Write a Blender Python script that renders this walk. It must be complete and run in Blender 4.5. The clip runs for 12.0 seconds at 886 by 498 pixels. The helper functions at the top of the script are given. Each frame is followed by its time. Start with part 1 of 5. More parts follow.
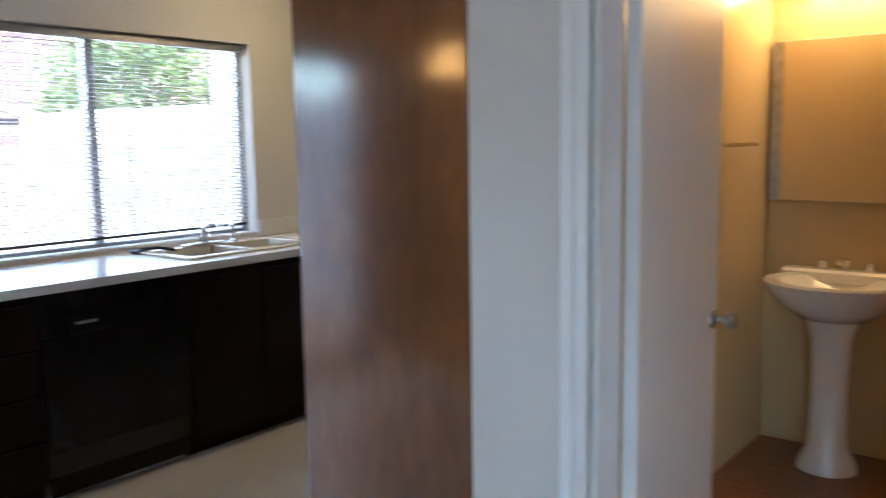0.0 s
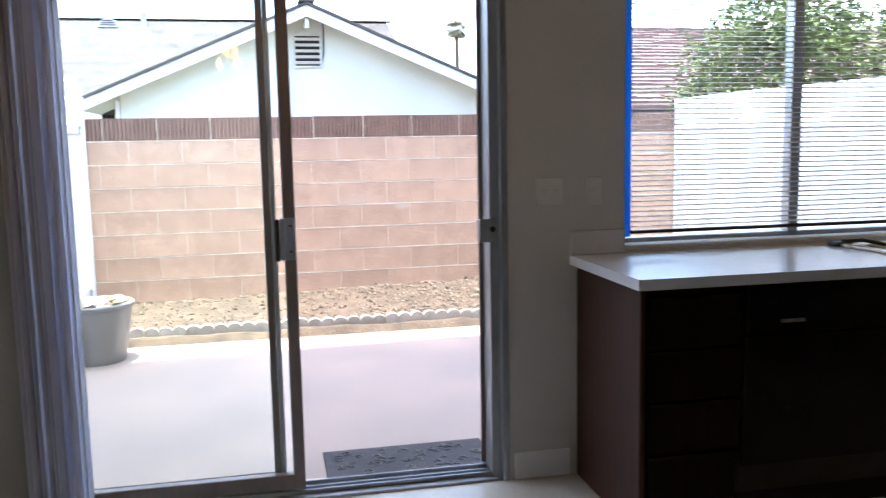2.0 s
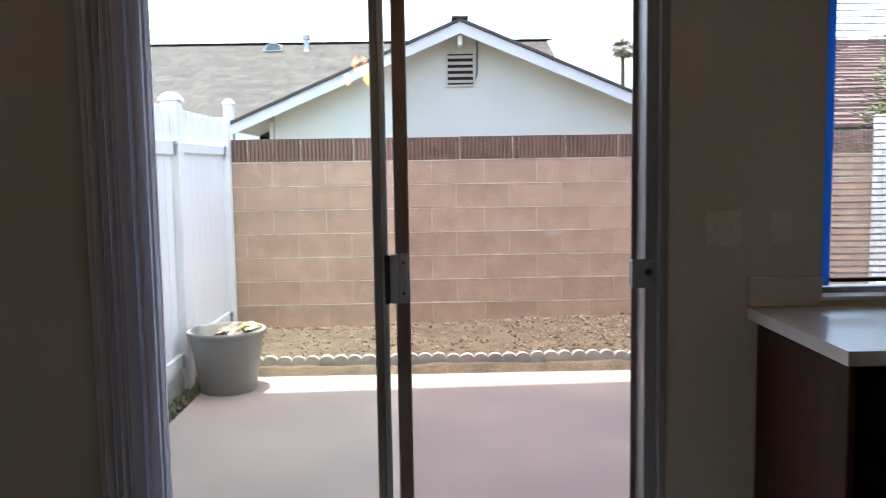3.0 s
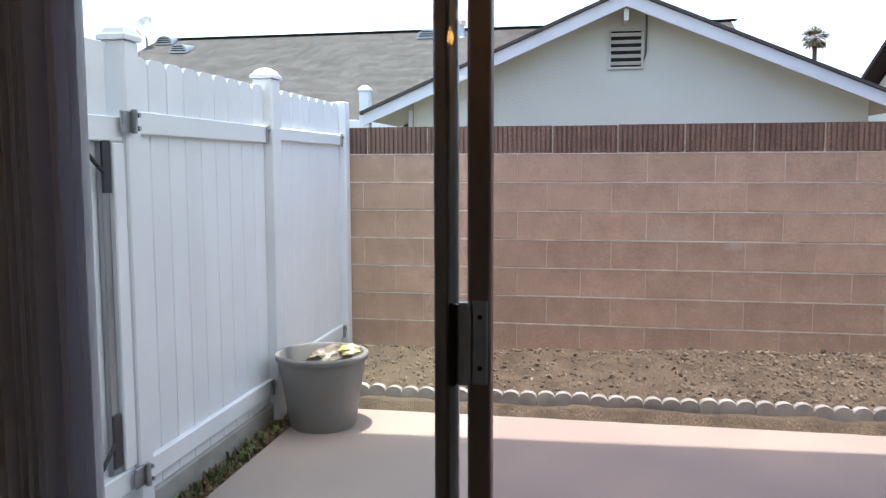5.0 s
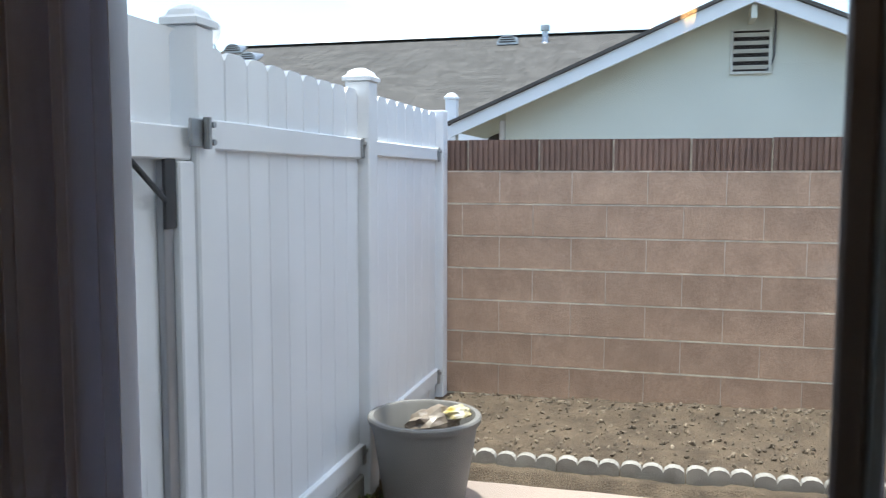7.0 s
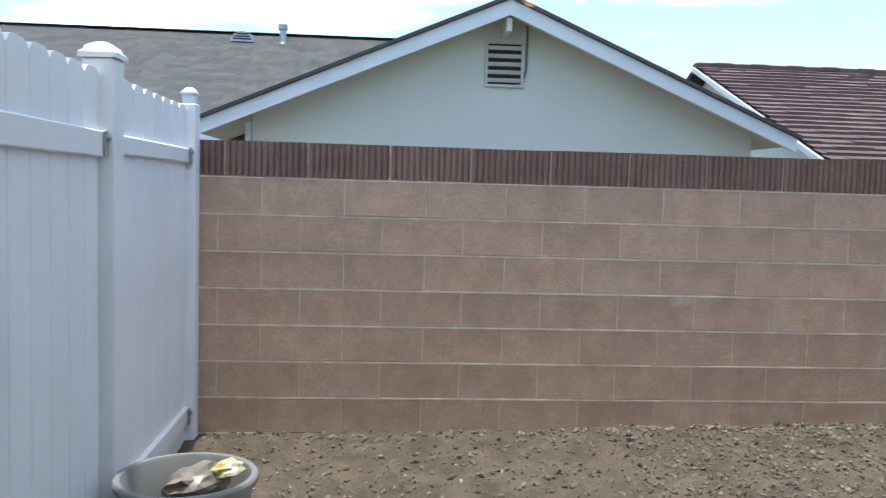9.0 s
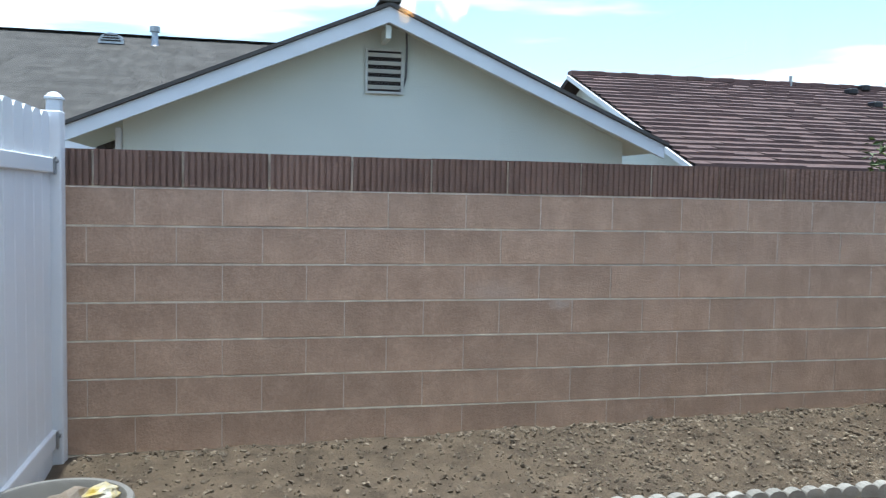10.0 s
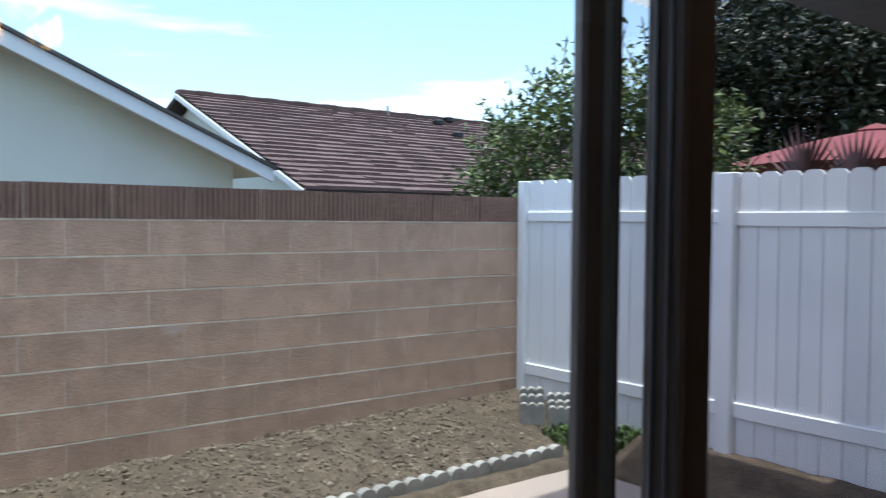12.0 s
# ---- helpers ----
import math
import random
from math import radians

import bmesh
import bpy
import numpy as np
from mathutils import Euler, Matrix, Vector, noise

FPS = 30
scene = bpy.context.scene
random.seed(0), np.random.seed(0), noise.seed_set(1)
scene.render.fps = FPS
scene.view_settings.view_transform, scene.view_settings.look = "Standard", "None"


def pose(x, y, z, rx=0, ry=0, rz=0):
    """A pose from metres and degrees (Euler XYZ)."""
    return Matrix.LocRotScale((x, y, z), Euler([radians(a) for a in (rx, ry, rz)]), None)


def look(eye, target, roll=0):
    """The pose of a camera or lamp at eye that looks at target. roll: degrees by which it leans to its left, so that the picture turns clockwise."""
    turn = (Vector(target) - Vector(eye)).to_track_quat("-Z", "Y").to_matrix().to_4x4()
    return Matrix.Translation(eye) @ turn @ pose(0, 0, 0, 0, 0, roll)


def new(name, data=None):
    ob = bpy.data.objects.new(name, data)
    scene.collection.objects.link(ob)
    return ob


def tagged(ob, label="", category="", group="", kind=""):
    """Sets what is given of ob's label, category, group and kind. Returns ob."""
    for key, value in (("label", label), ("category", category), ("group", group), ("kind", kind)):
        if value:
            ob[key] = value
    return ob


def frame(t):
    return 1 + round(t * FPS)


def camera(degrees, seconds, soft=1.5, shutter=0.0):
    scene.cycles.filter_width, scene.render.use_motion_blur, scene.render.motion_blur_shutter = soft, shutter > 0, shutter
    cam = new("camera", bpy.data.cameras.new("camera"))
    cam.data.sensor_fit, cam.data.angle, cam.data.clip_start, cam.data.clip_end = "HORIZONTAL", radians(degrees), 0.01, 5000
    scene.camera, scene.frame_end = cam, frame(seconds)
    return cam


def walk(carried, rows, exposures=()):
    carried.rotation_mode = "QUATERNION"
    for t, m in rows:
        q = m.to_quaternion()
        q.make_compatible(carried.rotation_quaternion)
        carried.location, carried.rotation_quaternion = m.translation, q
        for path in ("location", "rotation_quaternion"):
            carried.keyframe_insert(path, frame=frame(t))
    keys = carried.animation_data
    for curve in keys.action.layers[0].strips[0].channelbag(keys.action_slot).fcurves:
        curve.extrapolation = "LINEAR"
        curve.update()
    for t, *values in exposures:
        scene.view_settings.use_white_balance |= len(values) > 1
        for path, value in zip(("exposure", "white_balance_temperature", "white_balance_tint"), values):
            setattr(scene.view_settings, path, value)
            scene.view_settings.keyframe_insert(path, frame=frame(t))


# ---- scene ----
cam = camera(55.9, 12.0, soft=1.05, shutter=0.4)
PATH = [
    (0, (-0.582, 0.009, 1.462), (-1.827, 1.554, 1.207), -0.9),
    (0.5, (-0.662, -0.031, 1.4), (-2.203, 1.229, 1.206), -1.0),
    (1, (-0.758, -0.057, 1.402), (-2.487, 0.927, 1.198), -0.8),
    (1.5, (-1.01, -0.076, 1.389), (-2.885, 0.57, 1.132), -0.8),
    (2, (-1.27, -0.076, 1.391), (-3.213, 0.327, 1.141), -1.1),
    (2.5, (-1.518, 0.019, 1.383), (-3.493, 0.254, 1.171), -1.1),
    (3, (-1.808, 0.096, 1.395), (-3.798, 0.121, 1.202), -0.9),
    (3.2, (-1.923, 0.108, 1.39), (-3.914, 0.09, 1.206), -0.7),
    (4.8, (-2.835, 0.251, 1.373), (-4.789, -0.116, 1.159), -0.7),
    (5, (-2.944, 0.224, 1.379), (-4.899, -0.145, 1.181), -0.2),
    (5.5, (-3.205, 0.195, 1.397), (-5.127, -0.329, 1.221), 0.9),
    (6, (-3.393, 0.116, 1.414), (-5.267, -0.555, 1.22), 1.3),
    (6.5, (-3.561, -0.105, 1.422), (-5.447, -0.745, 1.239), 0.4),
    (6.7, (-3.624, -0.165, 1.424), (-5.526, -0.758, 1.244), 0.2),
    (8.3, (-4.119, -0.601, 1.441), (-6.112, -0.646, 1.288), 0.5),
    (8.5, (-4.165, -0.599, 1.431), (-6.158, -0.568, 1.27), 1.0),
    (9, (-4.222, -0.595, 1.428), (-6.211, -0.44, 1.284), 1.6),
    (9.5, (-4.242, -0.607, 1.442), (-6.212, -0.283, 1.315), 1.5),
    (10, (-4.216, -0.586, 1.448), (-6.165, -0.158, 1.321), 1.1),
    (10.5, (-4.191, -0.554, 1.45), (-6.116, -0.025, 1.335), 0.8),
    (11, (-4.177, -0.568, 1.454), (-6.043, 0.145, 1.358), 1.3),
    (11.5, (-4.133, -0.617, 1.469), (-5.858, 0.393, 1.4), 0.8),
    (12, (-4.088, -0.621, 1.466), (-5.656, 0.618, 1.4), 0.5),
]
EXPOSURES = [(0, 5.0, 5600, 9), (0.5, 5.1, 5150, 12), (1.0, 4.75, 5300, 12), (1.5, 4.1, 5700, 11), (2.0, 3.6, 6200, 11), (2.5, 3.2, 6700, 11), (3.0, 2.78, 6850, 12), (3.2, 2.68, 6850, 12), (5.0, 2.15, 6600, 12), (6.7, 1.95, 6500, 11), (8.3, 1.68, 6250, 10), (12.0, 1.5, 6000, 9)]
walk(cam, [(t, look(eye, target, roll)) for t, eye, target, roll in PATH], EXPOSURES)

# ---------------------------------------------------------------- world and sun
SUN_DIR = Vector((-0.02, 0.03, -1.0)).normalized()       # the way the light travels
world = bpy.data.worlds.new("sky")
scene.world = world
world.use_nodes = True
wn, wl = world.node_tree.nodes, world.node_tree.links
sky = wn.new("ShaderNodeTexSky")
sky.sky_type = "NISHITA"
sky.sun_disc = False
sky.sun_elevation = math.asin(-SUN_DIR.z)
sky.sun_rotation = math.atan2(-SUN_DIR.x, -SUN_DIR.y)
sky.air_density, sky.dust_density, sky.ozone_density = 1.0, 1.8, 1.6
wtc = wn.new("ShaderNodeTexCoord")
wmap = wn.new("ShaderNodeMapping")
wmap.inputs["Scale"].default_value = (2.6, 1.6, 12.0)
wnoise = wn.new("ShaderNodeTexNoise")
wnoise.inputs["Scale"].default_value = 1.7
wnoise.inputs["Detail"].default_value = 7
wramp = wn.new("ShaderNodeValToRGB")
wramp.color_ramp.elements[0].position, wramp.color_ramp.elements[1].position = 0.54, 0.92
wmix = wn.new("ShaderNodeMixRGB")
wmix.inputs["Color2"].default_value = (11.0, 11.4, 12.0, 1)
wl.new(wtc.outputs["Generated"], wmap.inputs["Vector"])
wl.new(wmap.outputs[0], wnoise.inputs["Vector"])
wl.new(wnoise.outputs[0], wramp.inputs[0])
wl.new(wramp.outputs[0], wmix.inputs["Fac"])
wl.new(sky.outputs[0], wmix.inputs["Color1"])
wl.new(wmix.outputs[0], wn["Background"].inputs["Color"])
wn["Background"].inputs["Strength"].default_value = 0.13

sun = new("sun", bpy.data.lights.new("sun", "SUN"))
sun.data.energy, sun.data.angle, sun.data.color = 1.9, radians(1.2), (1.0, 0.96, 0.90)
sun.matrix_world = look((0, 0, 30), Vector((0, 0, 30)) + SUN_DIR)


def bulb_light(name, place, watts, radius=0.04, colour=(1.0, 0.52, 0.17)):
    ob = new(name, bpy.data.lights.new(name, "POINT"))
    ob.data.energy, ob.data.shadow_soft_size, ob.data.color = watts, radius, colour
    ob.location = place
    return ob


# ---------------------------------------------------------------- materials
def mat(name, colour, rough=0.6, metal=0.0, dark=None, scale=8.0, amount=0.5, bump=0.0, bump_scale=60.0, fine=0.0, random_shift=0.0, coat=0.0, stretch=(1, 1, 1), detail=5, spec=0.5, ramp=(0.35, 0.7), island=False):
    """Painted or natural surface: base colour varied by broad stains and fine grain, with bump."""
    m = bpy.data.materials.new(name)
    m.use_nodes = True
    n, l = m.node_tree.nodes, m.node_tree.links
    p = n["Principled BSDF"]
    p.inputs["Roughness"].default_value, p.inputs["Metallic"].default_value = rough, metal
    p.inputs["Coat Weight"].default_value = coat
    p.inputs["Coat Roughness"].default_value = 0.12
    p.inputs["Specular IOR Level"].default_value = spec
    geo = n.new("ShaderNodeNewGeometry")
    mp = n.new("ShaderNodeMapping")
    mp.inputs["Scale"].default_value = stretch
    l.new(geo.outputs["Position"], mp.inputs["Vector"])
    a = n.new("ShaderNodeTexNoise")
    a.inputs["Scale"].default_value, a.inputs["Detail"].default_value = scale, detail
    l.new(mp.outputs[0], a.inputs["Vector"])
    r = n.new("ShaderNodeValToRGB")
    r.color_ramp.elements[0].position, r.color_ramp.elements[1].position = ramp
    l.new(a.outputs[0], r.inputs[0])
    second = dark or tuple(c * (1 - amount) for c in colour)
    mix = n.new("ShaderNodeMixRGB")
    mix.inputs["Color1"].default_value, mix.inputs["Color2"].default_value = (*second, 1), (*colour, 1)
    l.new(r.outputs[0], mix.inputs["Fac"])
    last = mix.outputs[0]
    b = n.new("ShaderNodeTexNoise")
    b.inputs["Scale"].default_value, b.inputs["Detail"].default_value = bump_scale, 4
    l.new(mp.outputs[0], b.inputs["Vector"])
    if fine:
        hs = n.new("ShaderNodeHueSaturation")
        mr = n.new("ShaderNodeMapRange")
        mr.inputs["From Min"].default_value, mr.inputs["From Max"].default_value = 0.3, 0.7
        mr.inputs["To Min"].default_value, mr.inputs["To Max"].default_value = 1 - fine, 1 + fine
        l.new(b.outputs[0], mr.inputs["Value"])
        l.new(mr.outputs[0], hs.inputs["Value"])
        l.new(last, hs.inputs["Color"])
        last = hs.outputs[0]
    if random_shift:
        hs2 = n.new("ShaderNodeHueSaturation")
        mr2 = n.new("ShaderNodeMapRange")
        mr2.inputs["To Min"].default_value, mr2.inputs["To Max"].default_value = 1 - random_shift, 1 + random_shift
        if island:
            l.new(geo.outputs["Random Per Island"], mr2.inputs["Value"])
        else:
            oi = n.new("ShaderNodeObjectInfo")
            l.new(oi.outputs["Random"], mr2.inputs["Value"])
        l.new(mr2.outputs[0], hs2.inputs["Value"])
        l.new(last, hs2.inputs["Color"])
        last = hs2.outputs[0]
    l.new(last, p.inputs["Base Color"])
    if bump:
        bp = n.new("ShaderNodeBump")
        bp.inputs["Strength"].default_value, bp.inputs["Distance"].default_value = min(1.0, bump), 0.01
        l.new(b.outputs[0], bp.inputs["Height"])
        l.new(bp.outputs[0], p.inputs["Normal"])
    return m


def wood(name, light, dark, rough=0.3, coat=0.4, spec=0.5):
    """Stained wood with a vertical grain."""
    m = mat(name, light, rough, dark=dark, scale=3.0, stretch=(9, 9, 0.55), bump=0.05, bump_scale=25, fine=0.16, coat=coat, spec=spec, detail=8, ramp=(0.3, 0.72))
    return m


def glass_mat(name, tint=(0.97, 0.99, 0.98), gloss=1.0):
    m = bpy.data.materials.new(name)
    m.use_nodes = True
    n, l = m.node_tree.nodes, m.node_tree.links
    n.remove(n["Principled BSDF"])
    t, g, mx, f = n.new("ShaderNodeBsdfTransparent"), n.new("ShaderNodeBsdfGlossy"), n.new("ShaderNodeMixShader"), n.new("ShaderNodeLayerWeight")
    pw, ma = n.new("ShaderNodeMath"), n.new("ShaderNodeMath")
    pw.operation, ma.operation = "POWER", "MULTIPLY_ADD"
    pw.inputs[1].default_value, ma.inputs[1].default_value, ma.inputs[2].default_value = 5.0, 0.9 * gloss, 0.022 * gloss
    t.inputs["Color"].default_value = (*tint, 1)
    g.inputs["Roughness"].default_value = 0.0
    f.inputs["Blend"].default_value = 0.5
    l.new(f.outputs["Facing"], pw.inputs[0])
    l.new(pw.outputs[0], ma.inputs[0])
    l.new(ma.outputs[0], mx.inputs[0])
    l.new(t.outputs[0], mx.inputs[1])
    l.new(g.outputs[0], mx.inputs[2])
    l.new(mx.outputs[0], n["Material Output"].inputs["Surface"])
    return m


def sheet(name, colour, share, base):
    """A thin sheet that lets part of the light through, scattered."""
    m = mat(name, colour, **base)
    n, l = m.node_tree.nodes, m.node_tree.links
    t, mx = n.new("ShaderNodeBsdfTranslucent"), n.new("ShaderNodeMixShader")
    t.inputs["Color"].default_value = (*colour, 1)
    mx.inputs[0].default_value = share
    l.new(n["Principled BSDF"].outputs[0], mx.inputs[1])
    l.new(t.outputs[0], mx.inputs[2])
    l.new(mx.outputs[0], n["Material Output"].inputs["Surface"])
    return m


def glow(name, colour, strength):
    m = bpy.data.materials.new(name)
    m.use_nodes = True
    p = m.node_tree.nodes["Principled BSDF"]
    p.inputs["Base Color"].default_value = (0.9, 0.85, 0.75, 1)
    p.inputs["Emission Color"].default_value = (*colour, 1)
    p.inputs["Emission Strength"].default_value = strength
    return m


def leafy(name, light, dark, rough=0.45):
    m = mat(name, light, rough, dark=dark, scale=2.5, random_shift=0.35, island=True, fine=0.1)
    p = m.node_tree.nodes["Principled BSDF"]
    p.inputs["Subsurface Weight"].default_value = 0.0
    return m


M = {
    "paint": mat("warm_white_wall_paint", (0.62, 0.60, 0.55), 0.75, scale=1.2, amount=0.07, bump=0.12, bump_scale=140, fine=0.02),
    # cream pushed to yellow: the bulb's warm light is put into the colour
    "bath_paint": mat("lamp_tinted_cream_gloss_paint", (0.60, 0.45, 0.23), 0.28, scale=1.2, amount=0.07, bump=0.08, bump_scale=110, fine=0.02),
    "trim": mat("white_semi_gloss_trim_paint", (0.82, 0.82, 0.80), 0.38, scale=2.0, amount=0.06, bump=0.03, bump_scale=60),
    "ceiling": mat("ceiling_paint", (0.84, 0.83, 0.80), 0.85, scale=3, amount=0.05, bump=0.3, bump_scale=90),
    "vinyl_floor": mat("pale_sheet_vinyl_floor", (0.60, 0.57, 0.51), 0.28, scale=2.2, amount=0.14, bump=0.04, bump_scale=35, fine=0.05, spec=0.45),
    "bath_floor": wood("red_brown_wood_floor", (0.23, 0.085, 0.04), (0.13, 0.045, 0.022), 0.35),
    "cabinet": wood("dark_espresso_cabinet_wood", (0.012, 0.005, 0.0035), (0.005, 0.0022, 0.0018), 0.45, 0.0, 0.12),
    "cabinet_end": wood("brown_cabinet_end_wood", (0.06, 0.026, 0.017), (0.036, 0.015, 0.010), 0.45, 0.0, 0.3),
    "panel": mat("red_brown_varnished_panel", (0.20, 0.078, 0.026), 0.13, dark=(0.115, 0.044, 0.016), scale=1.6, stretch=(2.2, 2.2, 0.9), bump=0.012, bump_scale=14, fine=0.1, coat=0.15, spec=0.45, detail=7),
    "laminate": mat("white_laminate", (0.70, 0.70, 0.69), 0.22, scale=30, amount=0.04, bump=0.02, bump_scale=50, fine=0.02),
    "enamel": mat("bisque_sink_enamel", (0.72, 0.66, 0.53), 0.16, scale=4, amount=0.06, coat=0.5),
    "porcelain": mat("white_porcelain", (0.80, 0.79, 0.76), 0.12, scale=3, amount=0.04, coat=0.6),
    "chrome": mat("chrome", (0.75, 0.75, 0.76), 0.14, 1.0, scale=12, amount=0.1),
    "steel": mat("galvanised_steel", (0.45, 0.46, 0.47), 0.42, 0.9, scale=25, amount=0.3, bump=0.05, bump_scale=80),
    "alu": mat("mill_aluminium", (0.40, 0.41, 0.43), 0.38, 0.75, scale=10, amount=0.2, bump=0.03, bump_scale=90, fine=0.06, stretch=(1, 1, 0.15)),
    "alu_dark": mat("bronze_anodised_aluminium", (0.22, 0.175, 0.16), 0.42, 0.4, scale=10, amount=0.2, fine=0.06, stretch=(1, 1, 0.15)),
    "black": mat("black_dishwasher_enamel", (0.008, 0.008, 0.010), 0.24, scale=6, amount=0.3, spec=0.25),
    "black_matt": mat("black_painted_metal", (0.012, 0.012, 0.013), 0.5, scale=20, amount=0.4, bump=0.05),
    "slat": sheet("white_blind_slat", (0.66, 0.67, 0.70), 0.04, dict(rough=0.45, scale=5, amount=0.05, random_shift=0.03)),
    "vane": sheet("white_vinyl_vane", (0.88, 0.88, 0.94), 0.45, dict(rough=0.42, scale=6, amount=0.08, bump=0.06, bump_scale=220, fine=0.04, stretch=(6, 6, 0.2), random_shift=0.2)),
    "fibreglass": sheet("milky_fibreglass", (0.84, 0.84, 0.83), 0.42, dict(rough=0.5, scale=2, amount=0.06)),
    "blue_tape": sheet("blue_masking_tape", (0.07, 0.42, 0.92), 0.5, dict(rough=0.6, scale=40, amount=0.15, bump=0.15, bump_scale=160)),
    "plate": mat("ivory_switch_plate", (0.70, 0.68, 0.62), 0.35, scale=15, amount=0.05),
    "glass": glass_mat("clear_glass"),
    "net": glass_mat("fine_dark_insect_net", (0.83, 0.83, 0.83), 0.0),
    "brass": mat("polished_brass", (0.72, 0.48, 0.18), 0.2, 1.0, scale=12, amount=0.15),
    "bulb": glow("lit_warm_bulb", (1.0, 0.5, 0.14), 5.0),
    "bath_bulb": glow("lit_bath_globe", (1.0, 0.72, 0.36), 1.2),
    "concrete": mat("pink_grey_patio_concrete", (0.40, 0.31, 0.262), 0.72, dark=(0.315, 0.255, 0.228), scale=1.4, bump=0.12, bump_scale=120, fine=0.05),
    "dirt": mat("dry_yard_dirt", (0.138, 0.101, 0.069), 0.95, dark=(0.07, 0.05, 0.034), scale=7.5, bump=1.0, bump_scale=110, fine=0.55, detail=9),
    "clod": mat("dirt_clod", (0.30, 0.245, 0.185), 0.95, dark=(0.12, 0.09, 0.066), scale=20, bump=0.5, bump_scale=90, fine=0.2, random_shift=0.4, island=True),
    "block": mat("tan_concrete_block", (0.56, 0.385, 0.28), 0.9, dark=(0.45, 0.305, 0.22), scale=7, bump=0.5, bump_scale=85, fine=0.17, random_shift=0.055, detail=8),
    "cap": mat("brown_fluted_cap_block", (0.25, 0.155, 0.122), 0.9, dark=(0.18, 0.11, 0.087), scale=9, bump=0.6, bump_scale=75, fine=0.3, random_shift=0.14, detail=8),
    "mortar": mat("light_mortar", (0.82, 0.74, 0.63), 0.95, scale=14, amount=0.3, bump=0.5, bump_scale=120, fine=0.1),
    "vinyl": mat("white_vinyl_fence", (0.84, 0.86, 0.89), 0.42, scale=2.5, amount=0.07, bump=0.02, bump_scale=30, fine=0.015, random_shift=0.03),
    "vinyl_dirty": mat("soiled_white_vinyl", (0.62, 0.61, 0.59), 0.55, scale=9, amount=0.45, bump=0.05, bump_scale=60, fine=0.05),
    "edging": mat("pale_concrete_edging", (0.40, 0.38, 0.35), 0.9, scale=12, amount=0.3, bump=0.3, bump_scale=130, fine=0.08, random_shift=0.1),
    "pot": mat("grey_plastic_pot", (0.235, 0.225, 0.215), 0.5, scale=6, amount=0.14, bump=0.05, bump_scale=90),
    "bag": mat("crumpled_clear_bag", (0.30, 0.24, 0.19), 0.35, scale=18, amount=0.4, bump=0.2, bump_scale=30),
    "bag_print": mat("yellow_printed_bag", (0.58, 0.42, 0.08), 0.4, dark=(0.46, 0.44, 0.39), scale=20, bump=0.2, bump_scale=30),
    "potting": mat("dark_potting_soil", (0.06, 0.045, 0.035), 0.95, scale=20, amount=0.5, bump=0.6, bump_scale=60),
    "rubber": mat("dark_rubber_mat", (0.045, 0.043, 0.05), 0.75, scale=30, amount=0.4, bump=0.3, bump_scale=140),
    "rubber_light": mat("worn_mat_relief", (0.15, 0.14, 0.145), 0.7, scale=30, amount=0.4),
    "stucco": mat("pale_green_cream_stucco", (0.70, 0.71, 0.62), 0.9, scale=2.0, amount=0.07, bump=0.35, bump_scale=70, fine=0.03),
    "stucco_own": mat("off_white_stucco", (0.66, 0.66, 0.62), 0.9, scale=2.0, amount=0.1, bump=0.4, bump_scale=70, fine=0.04),
    "fascia": mat("white_fascia_paint", (0.78, 0.79, 0.80), 0.5, scale=4, amount=0.08, bump=0.04, bump_scale=50),
    "soffit": mat("cream_soffit_paint", (0.62, 0.60, 0.50), 0.8, scale=4, amount=0.1),
    "eave": mat("eave_shade_grey", (0.16, 0.16, 0.16), 0.8, scale=5, amount=0.3),
    "shingle": mat("grey_asphalt_shingle", (0.112, 0.104, 0.096), 0.95, spec=0.15, dark=(0.085, 0.078, 0.072), scale=3, stretch=(1, 3, 1), bump=0.4, bump_scale=60, fine=0.2, random_shift=0.13, island=True),
    "roof_tile": mat("red_brown_roof_tile", (0.15, 0.09, 0.08), 0.85, dark=(0.10, 0.06, 0.054), scale=4, bump=0.3, bump_scale=50, fine=0.1, random_shift=0.10, island=True),
    "underlay": mat("dark_roof_underlay", (0.03, 0.02, 0.018), 0.95, scale=5, amount=0.3),
    "window_dark": mat("dark_window_and_eave_shade", (0.02, 0.022, 0.024), 0.08, scale=3, amount=0.2),
    "louvre": mat("cream_louvre", (0.62, 0.61, 0.55), 0.7, scale=6, amount=0.1),
    "dark_gap": mat("dark_vent_interior", (0.03, 0.022, 0.018), 0.95, scale=6, amount=0.3),
    "bush": leafy("mid_green_leaves", (0.15, 0.19, 0.045), (0.045, 0.07, 0.017)),
    "olive": leafy("olive_green_leaves", (0.22, 0.23, 0.06), (0.08, 0.09, 0.03)),
    "tree_dark": leafy("dark_green_leaves", (0.04, 0.058, 0.022), (0.014, 0.022, 0.01)),
    "palm": leafy("palm_frond_green", (0.26, 0.25, 0.15), (0.15, 0.14, 0.085)),
    "dry_frond": leafy("dry_red_brown_frond", (0.12, 0.055, 0.045), (0.06, 0.03, 0.025)),
    "grass": leafy("green_weeds", (0.10, 0.17, 0.035), (0.05, 0.085, 0.02)),
    "bark": mat("brown_bark", (0.16, 0.115, 0.08), 0.95, scale=12, amount=0.5, bump=0.7, bump_scale=40, fine=0.1),
    "umbrella": mat("faded_red_umbrella_cloth", (0.26, 0.07, 0.07), 0.85, scale=3, amount=0.2, bump=0.1, bump_scale=120),
